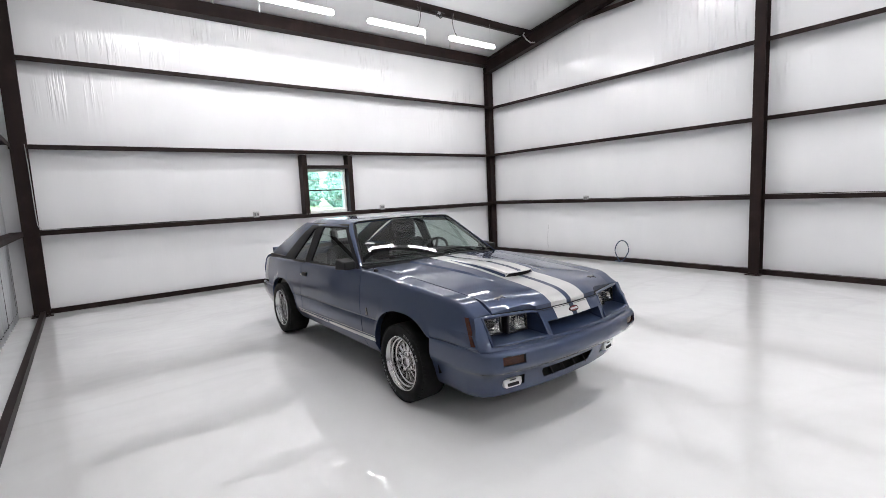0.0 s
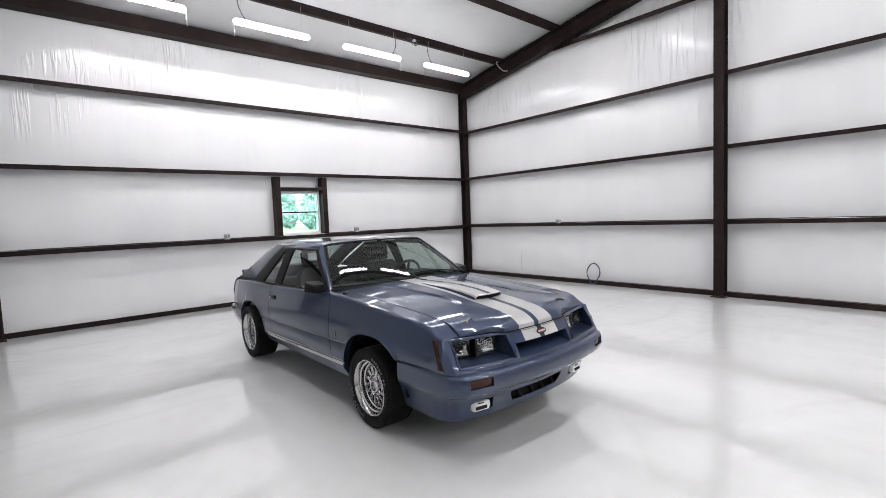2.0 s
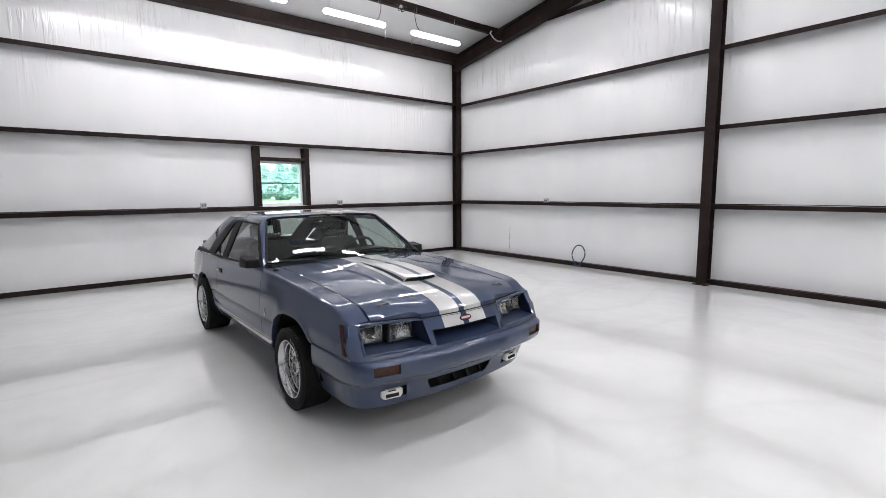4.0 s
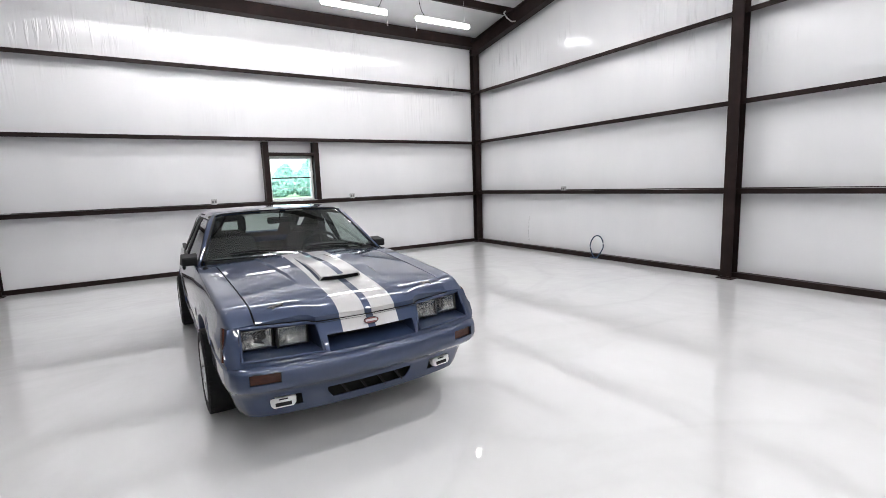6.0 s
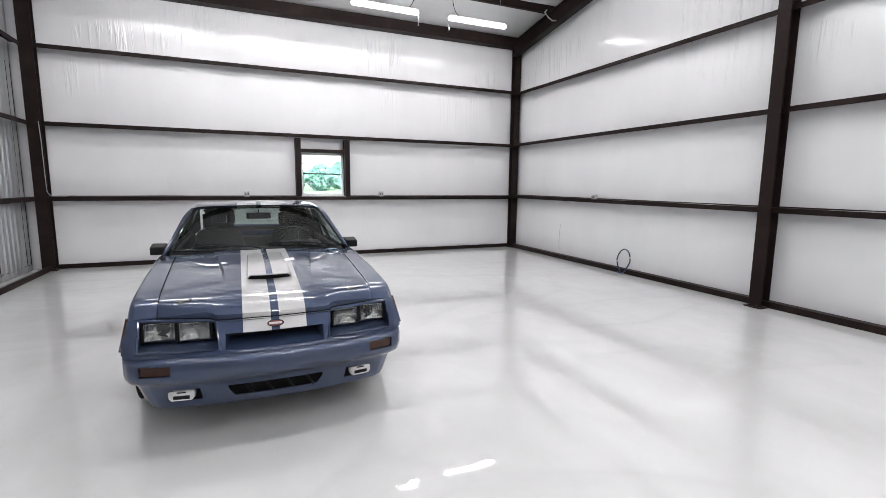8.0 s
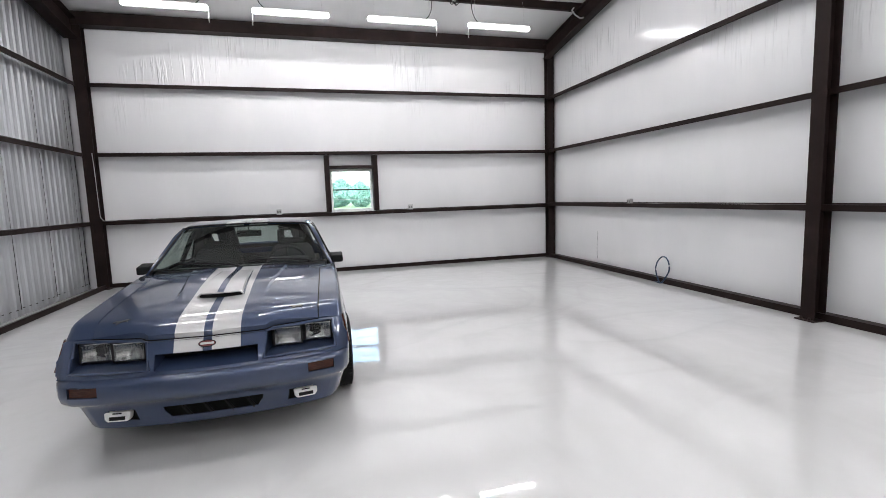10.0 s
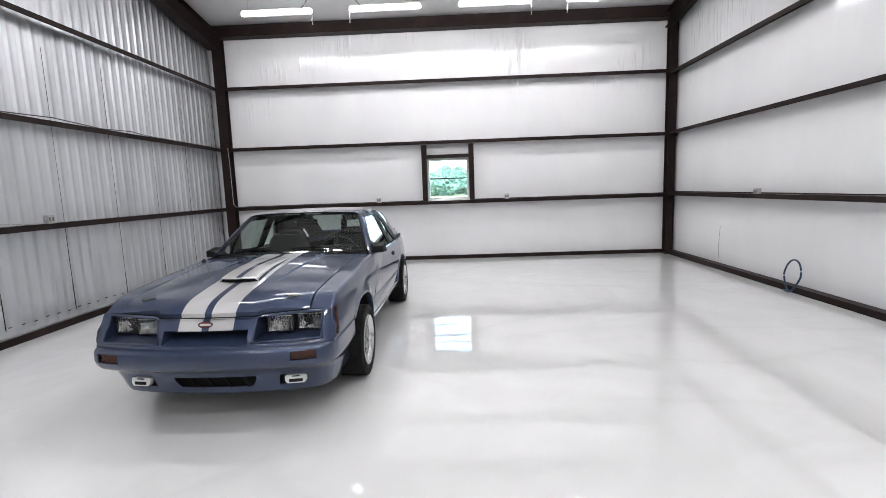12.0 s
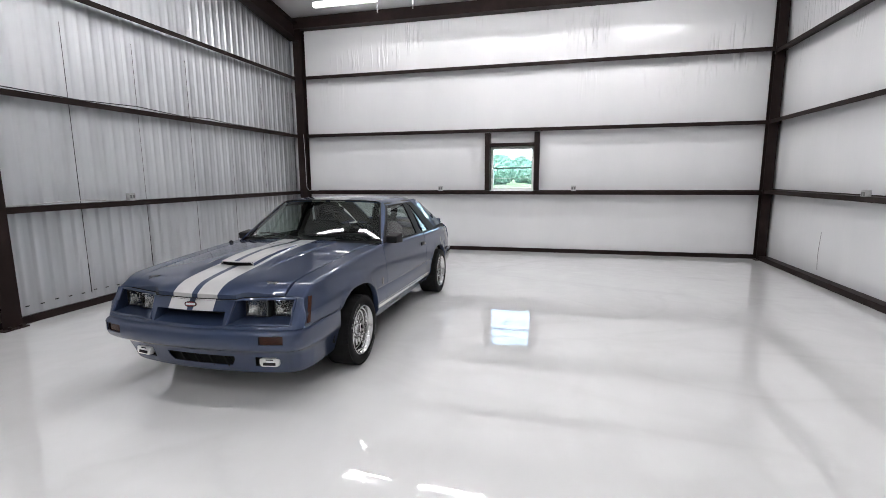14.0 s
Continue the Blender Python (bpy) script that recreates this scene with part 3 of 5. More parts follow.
for matt in (trim_black, under_black, tyre_m, seat_m, dash_m, letter_m):
    matt.node_tree.nodes["Principled BSDF"].inputs["Specular IOR Level"].default_value = 0.18
CAR = pose(3.0423, 4.506, 0, 0, 0, -0.2) @ Matrix.Scale(0.962, 4)
car = empty("car")
tagged(car, "blue metallic two-door hatchback coupe with twin white stripes", "car")

SHOULDER = [(-2.14, 0.830), (-2.0, 0.855), (-1.82, 0.877), (-1.62, 0.894), (-1.43, 0.909), (-1.15, 0.929), (-0.97, 0.941), (-0.67, 0.952), (-0.3, 0.936), (0.5, 0.912), (1.0, 0.898), (1.39, 0.888), (1.8, 0.874), (2.05, 0.852), (2.17, 0.81), (2.23, 0.76)]
WIDEST = [(-2.2, 0.818), (-2.15, 0.836), (-2.08, 0.845), (-1.9, 0.853), (-1.7, 0.858), (-1.28, 0.866), (-0.66, 0.872), (0.7, 0.874), (1.3, 0.872), (1.8, 0.852), (2.1, 0.818), (2.23, 0.79)]
HOOD_EDGE = [(-2.2, 0.652), (-2.1, 0.655), (-0.5, 0.70)]
AXLES = (-1.352, 1.297)
WHEEL_Z, ROCKER = 0.302, 0.262
ARCH_TOP = {AXLES[0]: 0.392, AXLES[1]: 0.362}


def groove_z(y):
    """Height of the narrow groove along the body side."""
    return 0.548 - 0.018 * y


def side_x(y, z):
    """Half width of the body side at a height."""
    w, s, g = smooth_table(y, WIDEST), smooth_table(y, SHOULDER), groove_z(y)
    return w + lerp_table(z, [(0.22, -0.085), (0.30, -0.05), (0.345, -0.022), (0.375, -0.010), (0.40, -0.016), (0.415, -0.012), (g - 0.014, -0.006), (g - 0.008, -0.010), (g + 0.004, -0.007), (g + 0.010, -0.001), (g + 0.09, 0.0), (s - 0.16, -0.010), (s - 0.06, -0.028), (s - 0.022, -0.036), (s - 0.008, -0.043), (s, -0.056)])


def arch_half(a, rear):
    """Half length of a wheel arch ahead of or behind its axle."""
    return (0.405 if not rear else 0.435) if a < 0 else 0.41


def bottom_z(y):
    """Lower edge of the side: the sill, the bumpers' upper line or a wheel arch."""
    z = ROCKER
    if y < -1.62:
        z = 0.572
    if y > 1.70:
        z = 0.52
    for a in AXLES:
        d = abs(y - a) / arch_half(a, y > a)
        if d < 1:
            z = max(z, WHEEL_Z + ARCH_TOP[a] * (1 - d ** 2.5) ** (1 / 2.2))
    return z


def front_shift(y, z):
    """The fender's front edge leans back towards the top."""
    k = max(0.0, min(1.0, (-1.95 - y) / 0.2))
    return -k * 0.075 * (0.79 - z) / 0.2 + 0.025 * k


def front_roll(x, y):
    """The nose of hood and fenders rolls down over the last hand's width."""
    d = min(1.0, max(0.0, 1 - (y - lerp_table(abs(x), [(0, -2.24), (0.3, -2.225), (0.654, -2.132), (0.80, -2.115)])) / 0.13))
    return (0.05 + 0.013 * max(0.0, 1 - abs(x) / 0.65)) * d * d


def hood_front(x):
    """The hood's leading edge steps forward between the headlamps."""
    return lerp_table(abs(x), [(0, -2.246), (0.28, -2.236), (0.335, -2.228), (0.372, -2.188), (0.654, -2.132), (0.80, -2.10)])


def side_panel(name, y0, y1, sgn, top=True, label=""):
    ys = set(np.linspace(y0, y1, max(4, int((y1 - y0) / 0.05))))
    for a in AXLES:
        ys |= {y for y in (a + arch_half(a, t > 0) * math.sin(t) for t in np.linspace(-1.57, 1.57, 35)) if y0 < y < y1}
    for e in (-1.70, -1.695, 1.70, 1.705):
        if y0 < e < y1:
            ys.add(e)
    rows = []
    for y in sorted(ys):
        s, zb = smooth_table(y, SHOULDER), bottom_z(y)
        g = groove_z(y)
        zs = [s, s - 0.008, s - 0.022, s - 0.04, s - 0.06, s - 0.1, s - 0.16, (s - 0.16 + g + 0.09) / 2, g + 0.09, g + 0.04, g + 0.010, g + 0.004, g - 0.008, g - 0.014, 0.47, 0.415, 0.40, 0.375, 0.345, 0.30, ROCKER]
        row = []
        if top:
            he = smooth_table(y, HOOD_EDGE) + 0.003
            x_s = side_x(y, s)
            for f in (0, 0.02, 0.35, 0.7, 0.9):
                x = he + (x_s - he) * f
                row.append((x, s + 0.004 * (1 - f) - front_roll(x, y) - (0.02 if f == 0 else 0.0)))
        for k, z in enumerate(zs):
            z = max(z, zb + 0.0015 * (len(zs) - 1 - k))
            lip = 0.007 if z < zb + 0.03 and zb > ROCKER + 0.01 and -1.70 < y < 1.70 else 0.0
            drop = front_roll(side_x(y, s), y) * max(0.0, 1 - (s - z) / 0.16) if top else 0.0
            row.append((side_x(y, z) + lip, z - drop))
        x_e, z_e = row[-1]
        row += [(x_e - 0.012, z_e - 0.004), (x_e - 0.05, z_e)]
        rows.append([Vector((sgn * x, y + front_shift(y, z), z)) for x, z in row])
    # edges turn in at the gaps
    for k, at in ((0, 0), (-1, len(rows) + 1)):
        rows.insert(at, [Vector((p.x - sgn * 0.022, p.y, p.z - (0.02 if top and j < 5 else 0))) for j, p in enumerate(rows[k])])
    bm = bmesh.new()
    sheet(bm, rows)
    return part(name, bm, paint, car, label, True, 40)


for sgn in (-1, 1):
    side_panel("fender", -2.145, -0.702, sgn)
    door = side_panel("door", -0.696, 0.70, sgn, False)
    side_panel("quarter_panel", 0.706, 2.22, sgn, False)

# dark shell behind the panel gaps
bm = bmesh.new()
rows = []
for y in np.linspace(-2.0, 1.7, 56):
    zb = bottom_z(y) + 0.02
    s = smooth_table(y, SHOULDER)
    r = [(x, z) for x, z in ((0.0, s - 0.03), (0.6, s - 0.03), (side_x(y, s) - 0.03, s - 0.035))] + [(side_x(y, max(z, zb)) - 0.03, max(z, zb)) for z in (0.8, 0.7, 0.6, 0.5, 0.4, 0.3)]
    rows.append([Vector((-x, y, z)) for x, z in reversed(r)] + [Vector((x, y, z)) for x, z in r[1:]])
sheet(bm, rows, lambda i, j: not (-0.55 < -2.0 + 3.7 * i / 55 < 2.0 and 5 < j < 11))
box(bm, -0.66, 0.66, -1.95, 2.1, 0.29, 0.34)
part("underbody", bm, under_black, car, "black underbody and inner structure", True)


def ztop(x):
    return lerp_table(abs(x), [(0, 0.768), (0.33, 0.771), (0.38, 0.776), (0.63, 0.784), (0.72, 0.785), (0.82, 0.782)])


# hood with a raised middle
def ridge_x(y):
    return lerp_table(y, [(-2.2, 0.27), (-1.5, 0.31), (-0.6, 0.42)])


def hood_z(x, y):
    he = smooth_table(y, HOOD_EDGE)
    edge = smooth_table(y, SHOULDER) + 0.004
    crown = smooth_table(y, [(-2.2, 0.018), (-1.8, 0.022), (-1.2, 0.03), (-0.7, 0.028)])
    f = min(1.0, abs(x) / he)
    ridge = ridge_x(y)
    step = 0.013 * max(0.0, min(1.0, 0.5 - (abs(x) - ridge) / 0.016)) * lerp_table(y, [(-1.78, 0), (-1.5, 1), (-0.5, 1)])
    return edge + crown * (1 - f ** 2.2) + step - front_roll(x, y)


S0, S1 = 0.024, 0.186
RIDGE = {0.25: -0.020, 0.252: -0.008, 0.254: 0.0, 0.256: 0.008, 0.258: 0.02}     # columns that follow the crease
hx = [0.0, 0.012, S0, 0.06, 0.1, 0.15, S1, 0.22, 0.25, 0.252, 0.254, 0.256, 0.258, 0.335, 0.345, 0.36, 0.4, 0.45, 0.5, 0.54, 0.58, 0.605, 0.617, 0.62]
hx = [-x for x in reversed(hx[1:])] + hx


def stripe_index(j, cols):
    m = abs(cols[j] + cols[j + 1]) / 2
    return 1 if S0 < m < S1 else 0


def hood_point(x, f, lift=0.0):
    back = -0.825 + 0.13 * (abs(x) / 0.65) ** 2
    y0 = hood_front(x if abs(x) > 0.3 else min(abs(x), 0.28))
    y = y0 + f * (back - y0)
    sx, e = x, smooth_table(y, HOOD_EDGE) - 0.003
    if abs(x) in RIDGE:
        sx = math.copysign(ridge_x(y) + RIDGE[abs(x)], x)
    elif abs(x) > 0.3:
        lo = max(0.33, ridge_x(y) + 0.03)
        sx = math.copysign(lo + (e - lo) * (abs(x) - 0.335) / 0.285, x)
    return Vector((sx, y, hood_z(sx, y) + lift))


bm = bmesh.new()
fs = [0, 0.004, 0.012, 0.022, 0.035, 0.05, 0.068, 0.09] + list(np.linspace(0.115, 1, 32))
rows = []
for f in fs:
    row = [hood_point(x, f) for x in hx]
    if f == 0:
        row = [p + Vector((0, 0.004, -0.03)) for p in row]
    rows.append([row[0] + Vector((0, 0, -0.03))] + row + [row[-1] + Vector((0, 0, -0.03))])
cols = [hx[0] - 0.01] + hx + [hx[-1] + 0.01]
sheet(bm, rows, None, lambda i, j: stripe_index(j, cols))
part("hood", bm, [paint, stripe], car, "blue hood with twin white racing stripes", True, 24)
bm = bmesh.new()
sheet(bm, [[Vector((x, hood_front(x) + dy, ztop(x) - 0.014)) for x in np.linspace(-0.65, 0.65, 41)] for dy in (-0.02, 0.06)])
part("hood_gap", bm, under_black, car, "", False)

# forward-facing scoop on the hood
bm = bmesh.new()
rows = []
sxs = [-0.168, -0.162, -0.154, -0.13, -0.1, -S0, S0, 0.1, 0.13, 0.154, 0.162, 0.168]
for f, h in ((0, 0.036), (0.06, 0.04), (0.2, 0.041), (0.45, 0.034), (0.75, 0.016), (1.0, 0.0)):
    row = []
    for x in sxs:
        y = -1.76 + f * 0.80 - 0.03 * (1 - (x / 0.17) ** 2) * (1 - f)
        w = 0.91 * x * (1 - 0.12 * f)
        e = 0.0 if abs(x) > 0.165 else 0.6 if abs(x) > 0.158 else 0.92 if abs(x) > 0.145 else 1.0
        row.append(Vector((w, y, hood_z(w, y) - 0.002 + h * e)))
    rows.append(row)
sheet(bm, rows, None, lambda i, j: 1 if S0 < abs(sxs[j] + sxs[j + 1]) / 2 < 0.162 else 0)
scoop = part("hood_scoop", bm, [paint, stripe], car, "low hood scoop with a dark mouth", True, 40)
bm = bmesh.new()
pts = []
for x in np.linspace(-0.154, 0.154, 9):
    y = -1.76 - 0.03 * (1 - (x / 0.17) ** 2)
    z = hood_z(x, y)
    pts.append([Vector((0.91 * x, y + 0.012, z - 0.002)), Vector((0.91 * x, y + 0.012, z + 0.034))])
sheet(bm, pts)
part("scoop_mouth", bm, under_black, scoop)
bm = bmesh.new()
ring_sweep(bm, [Vector((0.91 * x, -1.76 - 0.03 * (1 - (x / 0.17) ** 2) - 0.002, hood_z(0.91 * x, -1.77) + 0.033 * (1 if abs(x) < 0.155 else 0.4))) for x in np.linspace(-0.163, 0.163, 15)], 0.006, 6)
part("scoop_lip", bm, stripe, scoop)

# front end: header panel with lamp pockets, bumper cover, air dam
PLAN = [(0.0, -2.40), (0.15, -2.397), (0.3, -2.388), (0.42, -2.376), (0.573, -2.353), (0.66, -2.336), (0.739, -2.312), (0.79, -2.278), (0.822, -2.225), (0.838, -2.155), (0.846, -2.06), (0.852, -1.93), (0.856, -1.70)]


def plan_y(x):
    return smooth_table(min(abs(x), 0.822), [(a, b) for a, b in PLAN[:9]])


BUMPER = [(0.222, 0.225, 0.86), (0.212, 0.205, 0.885), (0.216, 0.192, 0.905), (0.24, 0.182, 0.918), (0.268, 0.176, 0.928), (0.318, 0.162, 0.945), (0.345, 0.153, 0.955), (0.365, 0.146, 0.962), (0.395, 0.122, 0.972), (0.415, 0.085, 0.982), (0.432, 0.035, 0.995), (0.456, 0.012, 1.0), (0.491, 0.0, 1.003), (0.551, 0.003, 1.003), (0.562, 0.010, 1.003), (0.570, 0.022, 1.002), (0.576, 0.034, 0.998), (0.582, 0.07, 0.975)]


def bumper_point(x, y, row):
    z, d, w = row
    front = max(0.0, min(1.0, (-1.9 - y) / 0.3))
    back = max(0.0, min(1.0, (y + 2.25) / 0.51)) ** 0.8
    y += back ** 3 * max(0.0, 0.57 - z) * 0.06
    z += back * 0.012 * max(0.0, min(1.0, (0.45 - z) / 0.19))
    return Vector((x * w, y + d * front, z))


def bumper_net(u_list, rows):
    return [[bumper_point(x, y, r) for x, y in u_list] for r in rows]


def dense(plan, extra=()):
    out = []
    for (a, b), (c, d) in zip(plan, plan[1:]):
        for t in (0, 0.34, 0.67):
            out.append((a + (c - a) * t, b + (d - b) * t))
    out.append(plan[-1])
    for x in extra:
        out.append((x, plan_y(x)))
    return sorted(out, key=lambda p: (p[1] > -2.15, p[0] if p[1] < -2.15 else 0, p[1]))


half = dense(PLAN, (0.27, 0.33, 0.36, 0.464, 0.622, 0.573, 0.735))
full = [(-x, y) for x, y in reversed(half[1:])] + half
net = bumper_net(full, BUMPER)
for p in net[4]:                                    # slanted ends of the lower grille
    p.x -= math.copysign(0.028 * max(0.0, 1 - abs(abs(p.x / 0.928) - 0.30) / 0.06), p.x)


def bumper_keep(i, j):
    xa, xb = sorted((abs(full[j][0]), abs(full[j + 1][0])))
    y = full[j][1]
    if y < -2.2:
        if 4 <= i <= 5 and xb <= 0.301:
            return False
        if 4 <= i <= 5 and 0.463 <= xa and xb <= 0.623:
            return False
        if i == 12 and 0.572 <= xa and xb <= 0.736:
            return False
    return True


bm = bmesh.new()
sheet(bm, net, bumper_keep)
thicken(bm, 0.006)
bumper = part("front_bumper_cover", bm, paint, car, "blue front bumper cover with air dam", True, 32)
bm = bmesh.new()
for s in (-1, 1):
    sheet(bm, [[Vector((s * x * 0.92, y - 0.0, z)) for x, y in half if y < -2.15] for z in (0.25, 0.57)])
for v in bm.verts:
    v.co.y += 0.21
part("bumper_core", bm, under_black, car, "", True)

# lower grille with slanted vanes
for x in np.linspace(-0.17, 0.2, 4):
    bm = bmesh.new()
    box(bm, x - 0.006, x + 0.006, plan_y(x) + 0.178, -2.10, 0.25, 0.36, 0.002, Matrix.Translation((x, 0, 0.3)) @ Matrix.Rotation(radians(-32), 4, "Y") @ Matrix.Translation((-x, 0, -0.3)))
    part("grille_vane", bm, trim_black, car)
bm = bmesh.new()
box(bm, -0.35, 0.35, -2.16, -2.14, 0.23, 0.38)
part("grille_back", bm, under_black, car)


def header_point(x, f, back=0.0):
    """f runs from the bumper's top edge (0) to the hood line (1)."""
    slant = 0.03 * f * max(0.0, min(1.0, (abs(x) - 0.287) / 0.023)) * max(0.0, min(1.0, (0.6 - abs(x)) / 0.25))
    x += math.copysign(slant, x)
    a = abs(x)
    yb = plan_y(x) + lerp_table(a, [(0, 0.045), (0.3, 0.052), (0.75, 0.058), (0.8, 0.03)])
    yt = lerp_table(a, [(0, -2.254), (0.28, -2.244), (0.335, -2.236), (0.372, -2.196), (0.64, -2.142), (0.74, -2.13), (0.82, -2.122)])
    y = yb + (yt - yb) * f ** 1.15
    k = 1 - 0.02 * f * max(0, (a - 0.6) / 0.2)
    p = Vector((x * k, y, 0.580 + f * (ztop(x) - 0.586)))
    edge = max(0.0, min(1.0, (a - 0.785) / 0.035))
    if edge:
        xe = side_x(-2.145, p.z) - 0.004
        p = p.lerp(Vector((math.copysign(xe, x), -2.147 + front_shift(-2.145, p.z), p.z)), edge ** 1.5)
    return p + Vector((0, back, 0))


hxs = [0.0, S0, 0.10, S1, 0.25, 0.285, 0.295, 0.31, 0.33, 0.345, 0.40, 0.46, 0.52, 0.58, 0.64, 0.70, 0.755, 0.785, 0.80, 0.812, 0.82]
hxs = [-x for x in reversed(hxs[1:])] + hxs
hfs = [0.0, 0.04, 0.10, 0.14, 0.2, 0.3, 0.42, 0.54, 0.59, 0.7, 0.8, 0.9, 0.94, 0.97, 1.0]


def in_slot(x, f):
    return abs(x) < 0.287 and 0.10 < f < 0.59


bm = bmesh.new()
net = [[header_point(x, f) for x in hxs] for f in hfs]


def header_keep(i, j):
    x, f = (hxs[j] + hxs[j + 1]) / 2, (hfs[i] + hfs[i + 1]) / 2
    return not in_slot(x, f) and not (0.31 < abs(x) < 0.755 and 0.14 < f < 0.94)


sheet(bm, net, header_keep, lambda i, j: stripe_index(j, hxs) if hfs[i] > 0.55 else 0)
thicken(bm, 0.008)
header = part("header_panel", bm, [paint, stripe], car, "blue nose panel with stripe ends", True, 30)


def loop_xf(pairs, back=0.0):
    return [header_point(x, f, back) for x, f in pairs]


def pocket(rim, floor_pts, name, mat):
    bm = bmesh.new()
    n = len(rim)
    a = [bm.verts.new(p) for p in rim]
    b = [bm.verts.new(p) for p in floor_pts]
    for k in range(n):
        bm.faces.new((a[k], a[(k + 1) % n], b[(k + 1) % n], b[k]))
    bm.faces.new(b)
    return part(name, bm, mat, car, "", False)


slot_pairs = [(-0.285, 0.10), (-0.18, 0.10), (0, 0.10), (0.18, 0.10), (0.285, 0.10), (0.285, 0.59), (0.18, 0.59), (0, 0.59), (-0.18, 0.59), (-0.285, 0.59)]
rim = loop_xf(slot_pairs)
mid = [Vector((p.x * (0.90 if k < 5 else 0.97), p.y + (0.14 if k < 5 else 0.03), p.z + (0.048 if k < 5 else -0.004))) for k, p in enumerate(rim)]
pocket(rim, mid, "slot_surround", paint)
car.children[-1].data.polygons[-1].material_index = 0
bm = bmesh.new()
a = [bm.verts.new(p + Vector((0, -0.003, 0))) for p in mid]
bm.faces.new(a)
part("slot_mouth", bm, under_black, car, "dark grille slot", False)

for s in (-1, 1):
    pr_ = [(0.31, 0.14), (0.40, 0.14), (0.52, 0.14), (0.64, 0.14), (0.70, 0.14), (0.755, 0.14), (0.755, 0.54), (0.755, 0.94), (0.70, 0.94), (0.64, 0.94), (0.52, 0.94), (0.40, 0.94), (0.345, 0.94), (0.31, 0.94)]
    rim = loop_xf([(s * x, f) for x, f in pr_])
    inner = []
    for (x, f), p in zip(pr_, rim):
        xx = 0.352 if x < 0.36 else min(x, 0.742)
        y = lerp_table(xx, [(0.352, -2.125), (0.53, -2.12), (0.575, -2.07), (0.742, -2.068)])
        inner.append(Vector((s * xx, y, 0.628 if f < 0.3 else 0.69 if f < 0.7 else 0.757)))
    bm = bmesh.new()
    n = len(rim)
    va, vb = [bm.verts.new(p) for p in rim], [bm.verts.new(p) for p in inner]
    for k in range(n):
        bm.faces.new((va[k], va[(k + 1) % n], vb[(k + 1) % n], vb[k]))
    bm.faces.new(vb).material_index = 1
    part("headlamp_pocket", bm, [paint, trim_black], car, "", True, 20)
    bm = bmesh.new()
    ring_sweep(bm, [p + Vector((0, -0.001, 0.001)) for p in rim], 0.010, 8, True)
    part("pocket_lip", bm, paint, car)
    # two rectangular sealed beams
    for xc, yc in ((0.456, -2.160), (0.648, -2.110)):
        m = pose(s * xc, yc, 0.693, -2, 0, s * 2.0)
        lamp = empty("headlamp", m)
        lamp.parent = car
        tagged(lamp, "rectangular sealed-beam headlamp in black surround")
        bm = bmesh.new()
        for x0, x1, z0, z1 in ((-0.092, -0.080, -0.062, 0.062), (0.080, 0.092, -0.062, 0.062), (-0.080, 0.080, -0.062, -0.053), (-0.080, 0.080, 0.053, 0.062)):
            box(bm, x0, x1, -0.012, 0.045, z0, z1, 0.003)
        part("surround", bm, trim_black, lamp)
        bm = bmesh.new()
        rows = [[Vector((0.080 * u, 0.030 - 0.040 * (u * u * 0.55 + v * v * 0.45), 0.053 * v)) for u in np.linspace(-1, 1, 17)] for v in np.linspace(-1, 1, 13)]
        sheet(bm, rows)
        part("reflector", bm, lamp_back, lamp)
        bm = bmesh.new()
        ring_sweep(bm, [(-0.079, -0.013, -0.052), (0.079, -0.013, -0.052), (0.079, -0.013, 0.052), (-0.079, -0.013, 0.052)], 0.0025, 6, True)
        part("trim_ring", bm, chrome, lamp)
        bm = bmesh.new()
        bmesh.ops.create_uvsphere(bm, u_segments=16, v_segments=8, radius=0.006, matrix=pose(0, 0.018, -0.004))
        part("bulb", bm, bright, lamp)
        bm = bmesh.new()
        rows = [[Vector((0.080 * u, -0.010 - 0.008 * (1 - u * u) * (1 - v * v) - 0.0012 * (k % 2), 0.053 * v)) for k, u in enumerate(np.linspace(-1, 1, 21))] for v in np.linspace(-1, 1, 9)]
        sheet(bm, rows)
        part("lens", bm, clear, lamp, "clear fluted glass lens", True, 5)
    # turn signal in the bumper
    bm = bmesh.new()
    rows = [[bumper_point(s * x, plan_y(x) + 0.012, (z, 0.004, 1.0)) for x in np.linspace(0.577, 0.731, 7)] for z in (0.493, 0.499, 0.521, 0.543, 0.549)]
    sheet(bm, rows)
    thicken(bm, 0.02)
    part("turn_signal", bm, amber, car, "dark amber turn signal lens")
    bm = bmesh.new()
    ring = [bumper_point(s * x, plan_y(x) + 0.004, (z, 0.004, 1.0)) for x, z in [(x, 0.490) for x in np.linspace(0.572, 0.737, 7)] + [(x, 0.552) for x in np.linspace(0.737, 0.572, 7)]]
    ring_sweep(bm, ring, 0.004, 6, True)
    part("signal_bezel", bm, trim_black, car)
    # side marker laid on the fender's skin
    skin = bmesh.new()
    for ob in car.children:
        if ob.name.split(".")[0] in ("fender", "header_panel"):
            skin.from_mesh(ob.data)
    tree_ = BVHTree.FromBMesh(skin)
    skin.free()
    bm = bmesh.new()
    steps = np.linspace(0, 1, 8)
    strips = []
